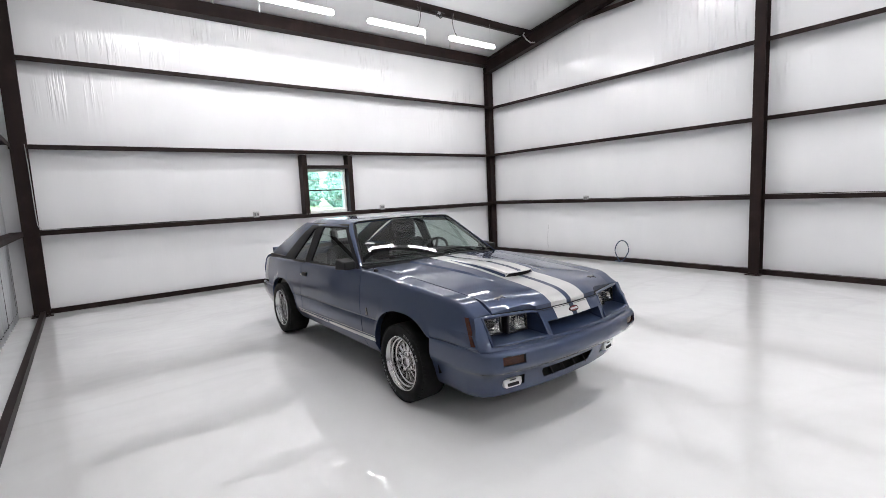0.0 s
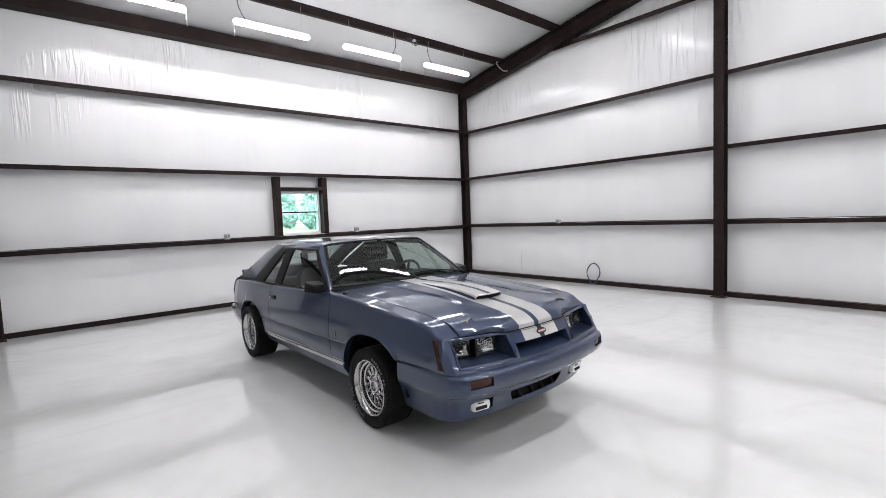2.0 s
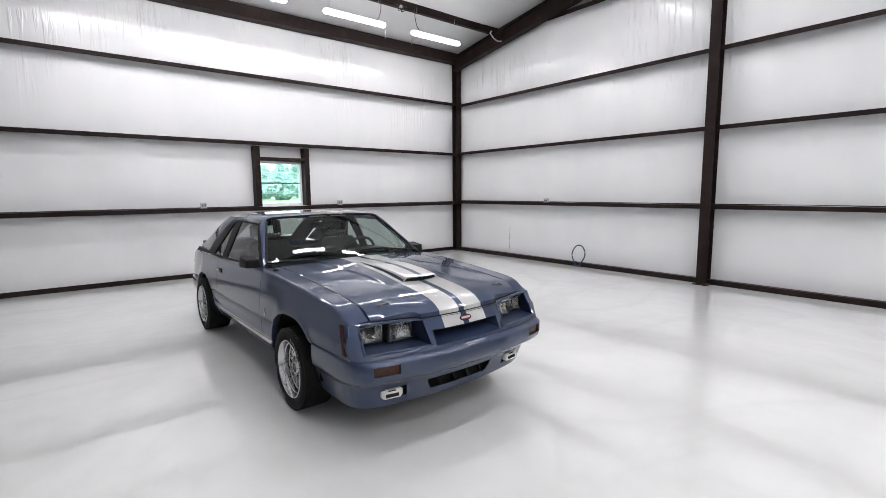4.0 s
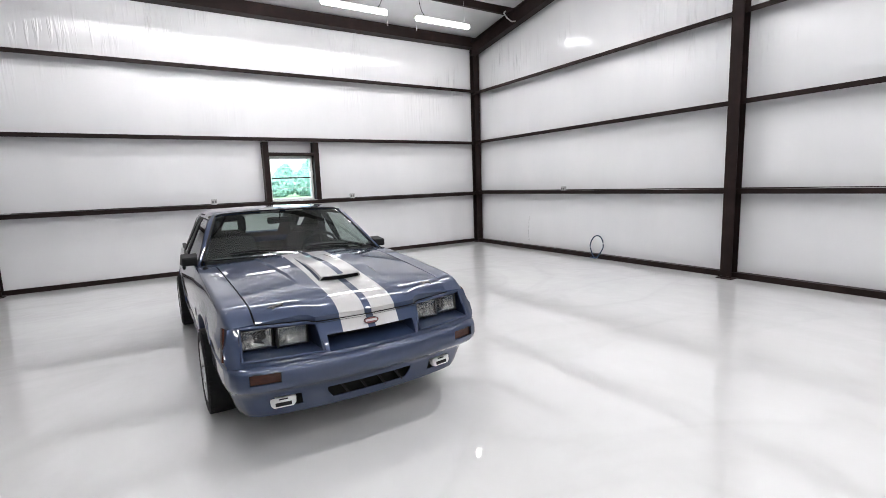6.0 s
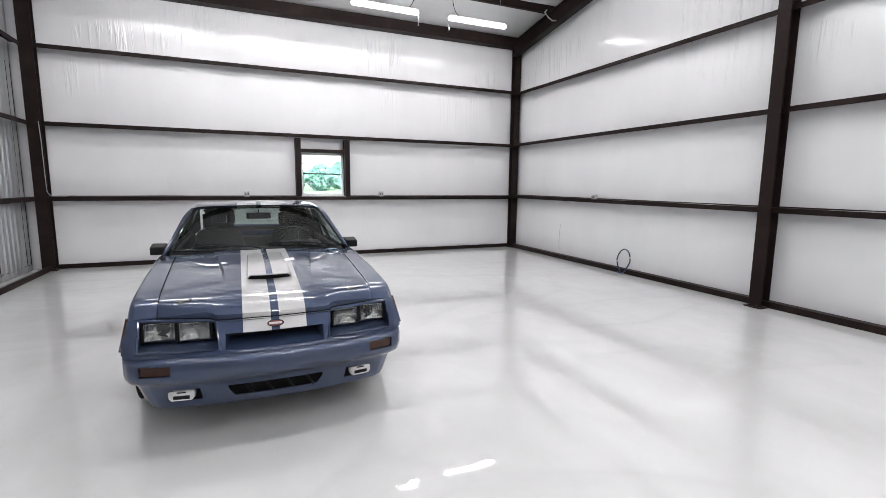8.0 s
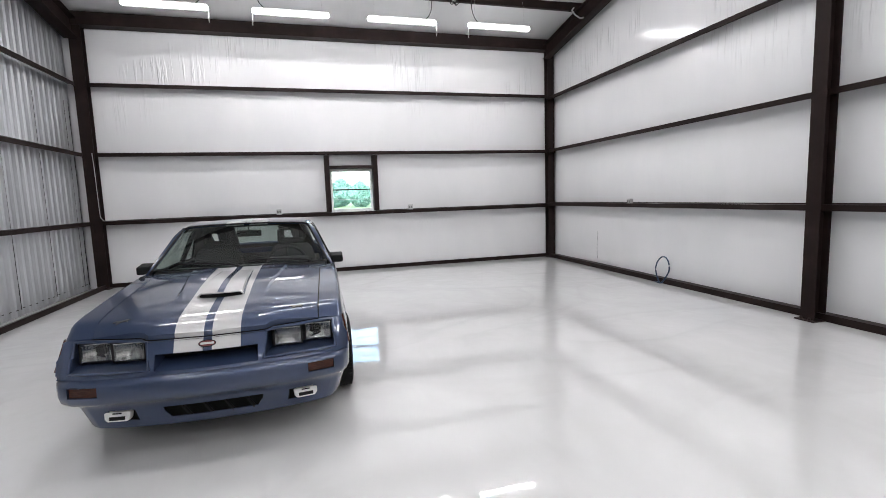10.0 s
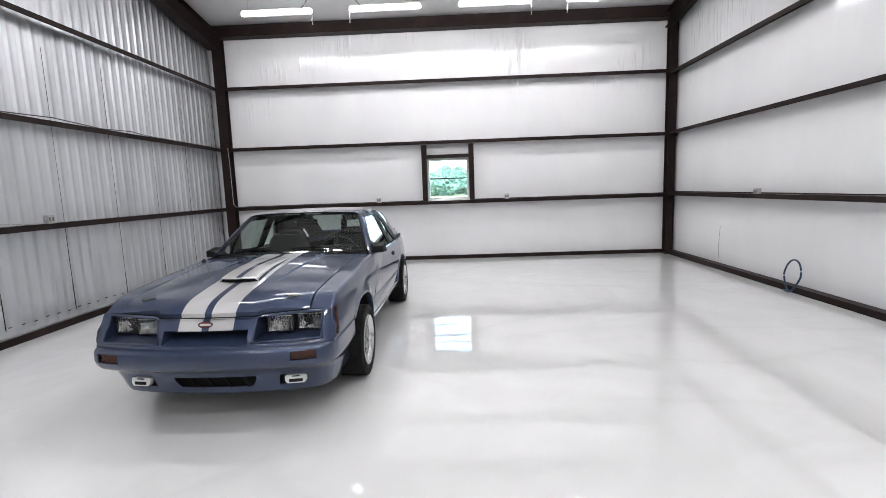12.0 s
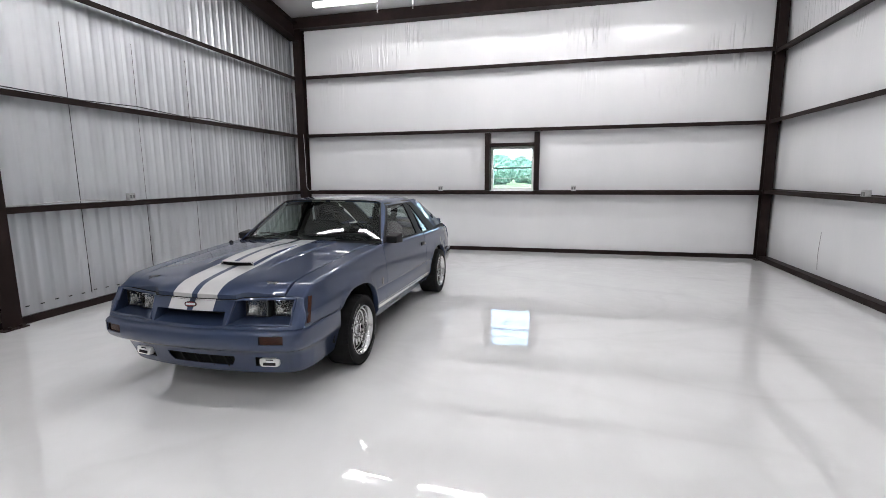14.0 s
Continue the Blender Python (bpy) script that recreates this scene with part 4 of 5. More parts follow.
    for dy in (-0.014, 0.0, 0.014):
        way = []
        for f in steps:
            at, z = -2.158 + 0.084 * f + dy, 0.612 + 0.168 * f
            hit = tree_.ray_cast(Vector((s * 1.5, at, z)), Vector((-s, 0, 0)))[0]
            way.append(Vector((abs(hit.x) if hit else 0.82, at, z)))
        x0, x1 = way[0].x, way[-1].x
        proud = max(p.x - (x0 + (x1 - x0) * f) for p, f in zip(way, steps)) + 0.003
        strips.append([Vector((s * (x0 + (x1 - x0) * f + proud), p.y, p.z)) for p, f in zip(way, steps)])
    sheet(bm, strips)
    thicken(bm, 0.018)
    part("side_marker", bm, amber, car, "slanted amber side marker")
    # fog lamp in the air dam
    fog = empty("fog_lamp", pose(s * 0.543, plan_y(0.545) + 0.176, 0.303, -10, 0, s * 9))
    fog.parent = car
    tagged(fog, "clear rectangular fog lamp with a cover plate")
    bm = bmesh.new()
    prism(bm, [(-0.074, 0.024), (-0.072, -0.010), (-0.056, -0.028), (0.056, -0.028), (0.072, -0.010), (0.074, 0.024), (0.06, 0.03), (-0.06, 0.03)], lambda a, b, d: Vector((a, 0.02 - d, b)), 0.042)
    bmesh.ops.bevel(bm, geom=list(bm.edges), offset=0.004, segments=2, affect="EDGES", profile=0.5)
    part("housing", bm, white_metal, fog, "white lamp housing")
    bm = bmesh.new()
    box(bm, -0.046, 0.046, -0.025, -0.018, -0.02, 0.002, 0.003)
    part("lens", bm, dash_m, fog, "dark fog lamp lens")
    bm = bmesh.new()
    box(bm, -0.036, 0.036, -0.0265, -0.024, -0.012, -0.005)
    box(bm, -0.026, 0.026, -0.0245, -0.02, 0.016, 0.024, 0.002)
    part("marking", bm, trim_black, fog, "small dark bars of unreadable marking")
    bm = bmesh.new()
    box(bm, -0.10, 0.10, 0.03, 0.04, -0.05, 0.05, 0.004)
    part("recess", bm, under_black, fog)

# dark shut line between hood and nose panel
bm = bmesh.new()
ring_sweep(bm, [header_point(x, 1.0) + Vector((0, 0.001, 0.0)) for x in np.linspace(-0.66, 0.66, 61)], 0.004, 6)
part("hood_shut_line", bm, under_black, car, "dark gap ahead of the hood")

# oval badge on the nose
bm = bmesh.new()
c = header_point(0, 0.79)
tilt = Matrix.Translation(c + Vector((0, -0.004, 0.001))) @ pose(0, 0, 0, 62, 0, 0)
bmesh.ops.create_cone(bm, cap_ends=True, segments=40, radius1=0.047, radius2=0.044, depth=0.008, matrix=tilt @ Matrix.Diagonal((1, 0.42, 1, 1)))
badge = part("badge", bm, red_m, car, "small oval red badge with white band")
bm = bmesh.new()
box(bm, -0.037, 0.037, -0.0065, 0.0065, 0.003, 0.006, 0, tilt)
part("badge_band", bm, stripe, badge)
bm = bmesh.new()
ring_sweep(bm, [tilt @ Vector((0.047 * math.cos(a), 0.0197 * math.sin(a), 0.003)) for a in np.linspace(0, math.tau, 32, endpoint=False)], 0.003, 6, True)
part("badge_rim", bm, trim_black, badge)


# ---- cabin ----
def gx(z, y):
    """Half width of the glass house at a height."""
    taper = lerp_table(y, [(-0.5, 0.0), (0.75, 0.0), (1.1, 0.014), (1.9, 0.1)])
    return 0.815 - (z - 0.93) * 0.45 - taper - 0.04 * max(0, (z - 1.24) / 0.1) ** 2


ROOF_Y = [(-0.2, 1.346), (-0.12, 1.356), (-0.04, 1.366), (0.15, 1.378), (0.4, 1.382), (0.7, 1.374), (0.9, 1.358), (1.0, 1.342)]


def roof_point(u, y):
    """u from -1 to 1 across the roof."""
    zc = smooth_table(y, ROOF_Y)
    w = lerp_table(y, [(-0.16, 0.622), (0.3, 0.626), (0.7, 0.61), (1.0, 0.578)])
    yy = y - 0.10 * (1 - u * u) * max(0, (0.35 - y) / 0.5)
    return Vector((w * u, yy, zc - 0.022 * abs(u) ** 2.5 - 0.04 * max(0, (abs(u) - 0.9) / 0.1) ** 1.6))


us = [0, S0 / 0.58, 0.1, 0.18, S1 / 0.58, 0.45, 0.6, 0.72, 0.82, 0.88, 0.92, 0.95, 0.975, 1.0]
us = [-u for u in reversed(us[1:])] + us
rys = list(np.linspace(-0.11, 1.0, 22))
bm = bmesh.new()
sheet(bm, [[roof_point(u, y) for u in us] for y in rys], None, lambda i, j: 1 if S0 < abs(us[j] + us[j + 1]) / 2 * 0.58 < S1 else 0)
thicken(bm, 0.02)
part("roof", bm, [paint, stripe], car, "blue roof with twin white stripes", True, 40)

# windscreen: base curve on the cowl to the roof's front edge
wb = [Vector((0.768 * u, -0.79 + 0.185 * abs(u) ** 2.2, 0.988 - 0.010 * u * u)) for u in np.linspace(-1, 1, 25)]
wt = [roof_point(u * 0.955, -0.11) + Vector((0, -0.006, -0.005)) for u in np.linspace(-1, 1, 25)]


def screen_net(n, lift=0.0):
    rows = []
    for f in np.linspace(0, 1, n):
        rows.append([a.lerp(b, f) + Vector((0, -0.25, 0.4)).normalized() * (0.007 * math.sin(math.pi * f) + lift) for a, b in zip(wb, wt)])
    return rows


bm = bmesh.new()
sheet(bm, screen_net(12))
part("windscreen", bm, screen_glass, car, "tinted windscreen")
bm = bmesh.new()
net = screen_net(12, 0.003)
ring_sweep(bm, net[0] + [r[-1] for r in net[1:]] + net[-1][::-1][1:] + [r[0] for r in reversed(net[1:-1])], 0.011, 6, True, (1, 0.6))
part("windscreen_seal", bm, trim_black, car, "black rubber windscreen seal")


def side_pt(y, z, s, off=0.0):
    return Vector((s * (gx(z, y) + off), y, z))


def side_poly(name, poly, s, mat, off, depth, label="", steps=5, parent=None):
    """A four-cornered panel on the cabin side: corners low-front, low-rear, high-rear, high-front as (y, z)."""
    a, b, c, d = poly
    bm = bmesh.new()
    rows = []
    for f in np.linspace(0, 1, steps):
        p, q = (a[0] + (d[0] - a[0]) * f, a[1] + (d[1] - a[1]) * f), (b[0] + (c[0] - b[0]) * f, b[1] + (c[1] - b[1]) * f)
        rows.append([side_pt(p[0] + (q[0] - p[0]) * g, p[1] + (q[1] - p[1]) * g, s, off) for g in np.linspace(0, 1, 7)])
    sheet(bm, rows)
    if depth:
        thicken(bm, depth)
    return part(name, bm, mat, parent or car, label, True)


for s in (-1, 1):
    # A pillar from the fender to the roof rail, painted, with the door's black glass frame behind it
    bm = bmesh.new()
    rows = []
    for f in np.linspace(0, 1, 12):
        p = wb[0 if s < 0 else -1].lerp(wt[0 if s < 0 else -1], f)
        q = side_pt(-0.645 + 0.565 * f, 0.945 + 0.385 * f, s, 0.004)
        n = Vector((s * 0.6, -0.5, 0.5)).normalized() * 0.014
        rows.append([p + Vector((-s * 0.01, 0, -0.004)), p + n * 0.7, p.lerp(q, 0.5) + n, q + n * 0.3, q - Vector((s * 0.015, 0, 0))])
    sheet(bm, rows)
    part("a_pillar", bm, paint, car)
    # roof rail over the doors
    bm = bmesh.new()
    rows = []
    for y in np.linspace(-0.11, 1.0, 17):
        e = roof_point(s, y)
        z1 = min(1.31, e.z - 0.02)
        rows.append([e + Vector((-s * 0.008, 0, 0.004)), e + Vector((s * 0.006, 0, -0.006)), side_pt(y, 1.305, s, 0.010), side_pt(y, 1.295, s, 0.008), side_pt(y, 1.293, s, -0.01)])
    sheet(bm, rows)
    part("roof_rail", bm, paint, car)
    # glass
    side_poly("side_window", ((-0.58, 0.94), (0.475, 0.93), (0.462, 1.292), (-0.075, 1.294)), s, side_glass, -0.006, 0, "tinted door window", 8)
    side_poly("quarter_window", ((0.605, 0.92), (1.0, 0.915), (0.675, 1.262), (0.63, 1.27)), s, side_glass, -0.006, 0, "tinted quarter window", 8)
    # black frames
    for nm, pl in (("window_frame", ((-0.645, 0.935), (-0.575, 0.935), (-0.065, 1.288), (-0.10, 1.318))), ("window_frame", ((-0.10, 1.286), (0.60, 1.286), (0.64, 1.322), (-0.10, 1.322))), ("b_pillar", ((0.465, 0.915), (0.615, 0.912), (0.64, 1.30), (0.452, 1.30))), ("belt_moulding", ((-0.63, 0.928), (0.47, 0.912), (0.47, 0.932), (-0.63, 0.95))), ("quarter_frame", ((0.99, 0.905), (1.385, 0.893), (0.77, 1.318), (0.655, 1.272))), ("quarter_frame", ((0.615, 0.902), (0.99, 0.896), (0.99, 0.918), (0.615, 0.924))), ("quarter_frame", ((0.60, 1.262), (0.70, 1.262), (0.78, 1.32), (0.60, 1.32)))):
        side_poly(nm, pl, s, trim_black, 0.004, 0.02)
    # C pillar and sail panel
    bm = bmesh.new()
    rows = []
    for f in np.linspace(0, 1, 12):
        front = (1.38 - 0.62 * f, 0.89 + 0.43 * f)
        yb = 2.04 - 1.0 * f
        rows.append([side_pt(front[0] + (yb - front[0]) * g, (front[1] + (lerp_table(yb, [(1.04, 1.318), (2.04, 0.915)]) - front[1]) * g), s, 0.008 * (1 - abs(2 * g - 1) ** 3)) for g in np.linspace(0, 1, 10)])
    sheet(bm, rows)
    thicken(bm, 0.015)
    part("c_pillar", bm, paint, car)
    # top of the quarter panel beside the hatch
    bm = bmesh.new()
    sheet(bm, [[Vector((s * (side_x(y, smooth_table(y, SHOULDER)) - 0.0), y, smooth_table(y, SHOULDER))), Vector((s * (gx(0.94, y) + 0.012), y, smooth_table(y, SHOULDER) + 0.006)), Vector((s * (gx(0.96, y) - 0.03), y, smooth_table(y, SHOULDER) + 0.02))] for y in np.linspace(0.70, 2.22, 16)])
    part("quarter_top", bm, paint, car)
    bm = bmesh.new()
    sheet(bm, [[Vector((s * side_x(y, smooth_table(y, SHOULDER)), y, smooth_table(y, SHOULDER))), Vector((s * (gx(0.94, y) - 0.02), y, smooth_table(y, SHOULDER) + 0.004))] for y in np.linspace(-0.696, 0.70, 16)])
    part("door_top", bm, paint, car)

# hatch: glass, frame, deck and spoiler
hb = [Vector((0.64 * u, 1.94 - 0.03 * u * u, 0.955 - 0.012 * u * u)) for u in np.linspace(-1, 1, 17)]
ht = [roof_point(u * 0.93, 1.0) + Vector((0, 0.03, -0.012)) for u in np.linspace(-1, 1, 17)]
rows = [[a.lerp(b, f) + Vector((0, 0, 0.02 * math.sin(math.pi * f))) for a, b in zip(hb, ht)] for f in np.linspace(0, 1, 10)]
bm = bmesh.new()
sheet(bm, rows, lambda i, j: 1 <= i <= 7 and 3 <= j <= 12)
part("hatch_glass", bm, side_glass, car, "tinted hatch glass")
bm = bmesh.new()
sheet(bm, rows, lambda i, j: not (1 <= i <= 7 and 3 <= j <= 12))
thicken(bm, 0.02)
part("hatch", bm, paint, car, "blue hatch frame")
bm = bmesh.new()
sheet(bm, [[p + Vector((-0.02 * math.copysign(1, p.x), -0.012, -0.032)) for p in row] for row in rows], lambda i, j: not (1 <= i <= 7 and 3 <= j <= 12))
part("hatch_trim", bm, dash_m, car, "dark inner hatch trim")
bm = bmesh.new()
sheet(bm, [[Vector((0.80 * u * k, y, z)) for u in np.linspace(-1, 1, 9)] for y, z, k in ((1.95, 0.935, 0.8), (2.08, 0.9, 0.86), (2.17, 0.86, 0.93), (2.215, 0.81, 0.955), (2.24, 0.7, 0.975), (2.24, 0.5, 0.975))])
part("tail_panel", bm, paint, car, "blue tail panel")
bm = bmesh.new()
rows = [[Vector((0.67 * u, 2.10 + dy - 0.06 * abs(u) ** 3, 0.902 + dz * 1.1)) for u in np.linspace(-1, 1, 15)] for dy, dz in ((0.0, 0.0), (0.06, 0.03), (0.14, 0.052), (0.155, 0.045), (0.14, 0.02), (0.13, -0.01))]
sheet(bm, rows)
part("spoiler", bm, paint, car, "low blue rear spoiler")
bm = bmesh.new()
rear_plan = [(0.862, 1.70), (0.855, 1.9), (0.84, 2.08), (0.815, 2.22), (0.73, 2.30), (0.4, 2.325), (0.0, 2.33)]
rear_full = rear_plan + [(-x, y) for x, y in reversed(rear_plan[:-1])]
sheet(bm, [[Vector((x * w, 1.70 + (y - 1.70) * d, z)) for x, y in rear_full] for z, d, w in ((0.26, 0.85, 0.94), (0.34, 0.95, 0.98), (0.40, 1.0, 1.0), (0.47, 1.01, 1.003), (0.515, 1.0, 1.0), (0.525, 0.93, 0.98))])
part("rear_bumper_cover", bm, paint, car, "blue rear bumper cover")

# mirrors, handles, badges
for s in (-1, 1):
    mirror = empty("door_mirror", pose(s * 0.862, -0.46, 0.985))
    mirror.parent = car
    tagged(mirror, "black wedge-shaped door mirror")
    bm = bmesh.new()
    box(bm, -0.068, 0.07, -0.085, 0.075, -0.05, 0.046)
    for v in bm.verts:
        if v.co.y < 0:
            v.co.z = v.co.z * 0.72 - 0.006
            v.co.x *= 0.8
        elif v.co.x * s > 0:
            v.co.y += 0.015
            v.co.x -= s * 0.01 * (1 if v.co.z > 0 else 0)
    bmesh.ops.bevel(bm, geom=list(bm.edges), offset=0.014, segments=3, affect="EDGES", profile=0.6)
    part("housing", bm, trim_black, mirror, "", True, 50)
    bm = bmesh.new()
    box(bm, -s * 0.07 - 0.03, -s * 0.07 + 0.03, -0.06, 0.06, -0.065, -0.01, 0.012)
    part("foot", bm, trim_black, mirror)
    bm = bmesh.new()
    box(bm, -0.05, 0.05, 0.072, 0.078, -0.034, 0.03, 0.002)
    part("mirror_glass", bm, bright, mirror, "silvered mirror glass")
    handle = empty("door_handle", pose(s * (side_x(0.575, 0.79) + 0.003), 0.565, 0.785))
    handle.parent = car
    bm = bmesh.new()
    box(bm, -0.012, 0.012, -0.055, 0.055, -0.02, 0.022, 0.006)
    part("pull", bm, trim_black, handle, "black pull-up door handle")
    bm = bmesh.new()
    lathe(bm, [(0.0, 0.0), (0.012, 0.0), (0.012, s * 0.012), (0.0, s * 0.014)], 16, "x", (0, 0.08, -0.01))
    part("lock", bm, bright, handle)
    # small snake badge on the fender and pony badge on the hood, as plain shapes
    bm = bmesh.new()
    y0, z0 = -0.82, 0.615
    poly = [(-0.012, -0.03), (0.02, -0.03), (0.022, -0.018), (0.004, -0.012), (0.012, 0.0), (0.014, 0.02), (0.004, 0.036), (-0.008, 0.026), (-0.004, 0.008), (-0.014, -0.008)]
    prism(bm, poly, lambda a, b, d: Vector((s * (side_x(y0 + a, z0 + b) + 0.001 + d), y0 + a, z0 + b)), 0.004)
    part("fender_badge", bm, dark_metal, car, "small dark metal fender badge", False)
    bm = bmesh.new()
    hp = hood_point(s * 0.50, 0.055)
    poly = [(-0.05, 0.0), (-0.03, 0.012), (0.0, 0.008), (0.03, 0.02), (0.045, 0.012), (0.03, 0.004), (0.04, -0.02), (0.028, -0.004), (0.0, -0.006), (-0.028, -0.024), (-0.024, -0.004)]
    prism(bm, poly, lambda a, b, d: Vector((hp.x + a, hp.y + 0.02 + b, hood_z(hp.x + a, hp.y + 0.02 + b) + 0.001 + d)), 0.005)
    part("hood_badge", bm, dark_metal, car, "small dark metal hood badge", False)
    # white rocker stripe broken by unreadable lettering
    bm = bmesh.new()
    spans = [(-0.93, 0.0), (0.30, 0.80)] + [(0.03 + 0.045 * k, 0.055 + 0.045 * k) for k in range(6)]
    for a, b in spans:
        sheet(bm, [[Vector((s * (side_x(y, z - 0.02 * y) + 0.003), y, z - 0.02 * y)) for y in np.linspace(a, b, max(2, int((b - a) / 0.08)))] for z in (0.352, 0.366, 0.380)])
    sheet(bm, [[Vector((s * (side_x(y, z - 0.02 * y) + 0.003), y, z - 0.02 * y)) for y in np.linspace(-0.93, 0.80, 16)] for z in (0.391, 0.396)])
    part("rocker_stripe", bm, stripe, car, "white rocker stripe with a row of bars")
    # washer nozzle / aerial base on the fender
    bm = bmesh.new()
    lathe(bm, [(0.0, 0.0), (0.022, 0.0), (0.018, 0.014), (0.01, 0.02), (0.0, 0.022)], 16, "z", (s * 0.774, -0.85, smooth_table(-0.85, SHOULDER) + 0.001))
    if s < 0:
        part("aerial_base", bm, trim_black, car, "black aerial base")
    else:
        bm.free()
# cowl and wipers
bm = bmesh.new()
sheet(bm, [[Vector((0.74 * u, -0.855 + 0.185 * abs(u) ** 2.2 + 0.05 * f, 0.966 - 0.012 * u * u + 0.008 * f)) for u in np.linspace(-1, 1, 25)] for f in (0, 1.6)])
part("cowl", bm, trim_black, car, "black cowl below the windscreen")
for x0, x1 in ((-0.02, -0.56), (0.60, 0.05)):
    bm = bmesh.new()
    pts = []
    for f in np.linspace(0, 1, 12):
        x = x0 + (x1 - x0) * f
        u = x / 0.772
        base = Vector((x, -0.80 + 0.185 * abs(u) ** 2.2, 0.986 - 0.010 * u * u))
        pts.append(base + Vector((0, 0.006 + 0.045 * math.sin(f * 2.2), 0.018 + 0.036 * math.sin(f * 2.2))))
    ring_sweep(bm, pts, 0.006, 6)
    ring_sweep(bm, [p + Vector((0, 0.012, -0.004)) for p in pts[3:]], 0.004, 5)
    wiper = part("wiper", bm, trim_black, car, "black windscreen wiper")
    bm = bmesh.new()
    lathe(bm, [(0, 0), (0.017, 0), (0.013, 0.025), (0, 0.028)], 12, "z", tuple(pts[0] + Vector((0, -0.012, -0.02))))
    part("pivot", bm, trim_black, wiper)


# ---- wheels ----
def wheel(x, y, s, width, name_label):
    w = empty("wheel", pose(x, y, WHEEL_Z))
    w.parent = car
    tagged(w, name_label)
    h = width / 2
    bm = bmesh.new()
    side = [(0.203, 0.72), (0.212, 0.86), (0.235, 0.97), (0.258, 1.0), (0.28, 0.95), (0.294, 0.84), (0.3005, 0.55), (0.3015, 0.0)]
    lathe(bm, [(r, -h * o) for r, o in side] + [(r, h * o) for r, o in reversed(side[:-1])], 64)
    tyre = part("tyre", bm, tyre_m, w, "wide black tyre with raised lettering")
    # tread blocks around the shoulder
    bm = bmesh.new()
    for k in range(60):
        a = k * math.tau / 60
        for sx in (-1, 1):
            box(bm, sx * h * 0.80 - 0.012, sx * h * 0.80 + 0.012, -0.012, 0.012, 0.288, 0.299, 0, Matrix.Rotation(a + 0.04 * sx, 4, "X"))
    tagged(part("tread", bm, tyre_m, tyre, "", False), kind="stuff")
    bm = bmesh.new()
    for a0, n in ((200, 11), (20, 9)):
        for k in range(n):
            if k == 6:
                continue
            a = radians(a0 + k * 6.2)
            box(bm, s * h * 0.995 - 0.002, s * h * 0.995 + 0.002, -0.008, 0.008, 0.243, 0.262, 0, Matrix.Rotation(a, 4, "X"))
    tagged(part("lettering", bm, letter_m, tyre, "worn pale bars of unreadable lettering", False), kind="stuff")
    rim = empty("rim", Matrix())
    rim.parent = w
    bm = bmesh.new()
    lathe(bm, [(0.208, s * h * 0.84), (0.212, s * h * 0.92), (0.206, s * h * 0.96), (0.198, s * h * 0.90), (0.190, s * h * 0.62), (0.180, s * h * 0.58), (0.176, s * h * 0.36), (0.166, s * h * 0.32), (0.160, s * h * 0.12), (0.146, s * h * 0.16), (0.138, s * h * 0.30)], 64)
    lathe(bm, [(0.092, s * h * 0.40), (0.082, s * h * 0.41), (0.074, s * h * 0.30), (0.056, s * h * 0.27), (0.050, s * h * 0.50), (0.044, s * h * 0.56), (0.036, s * h * 0.56), (0.034, s * h * 0.44), (0.0, s * h * 0.43)], 48)
    part("dish", bm, chrome, rim, "polished deep-dish wheel")
    # black disc stands in for the shade behind the spokes
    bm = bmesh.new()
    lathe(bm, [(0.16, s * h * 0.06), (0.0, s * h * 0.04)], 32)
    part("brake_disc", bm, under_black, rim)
    for k in range(14):
        bm = bmesh.new()
        a = k * math.tau / 14
        box(bm, min(s * h * 0.12, s * h * 0.42), max(s * h * 0.12, s * h * 0.42), -0.013, 0.013, 0.080, 0.142, 0.004, Matrix.Rotation(a, 4, "X") @ Matrix.Rotation(0.3, 4, "Z"))
        part("spoke", bm, chrome, rim)
    for k in range(4):
        bm = bmesh.new()
        a = k * math.tau / 4 + 0.4
        bmesh.ops.create_cone(bm, cap_ends=True, segments=6, radius1=0.011, radius2=0.009, depth=0.03, matrix=Matrix.Rotation(a, 4, "X") @ pose(s * h * 0.34, 0, 0.069, 0, 90, 0))
        part("lug_nut", bm, bright, rim)
    return w


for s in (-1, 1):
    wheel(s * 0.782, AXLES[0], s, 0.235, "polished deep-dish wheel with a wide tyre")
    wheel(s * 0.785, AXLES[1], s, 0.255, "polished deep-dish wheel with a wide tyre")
    for a in AXLES:
        bm = bmesh.new()
        rows = []
        for t in np.linspace(0.05, math.pi - 0.05, 20):
            rows.append([Vector((s * xx, a + 0.41 * math.cos(t), WHEEL_Z + (ARCH_TOP[a] + 0.012) * math.sin(t))) for xx in (0.83, 0.5)])
        sheet(bm, rows)
        part("wheel_well", bm, under_black, car)

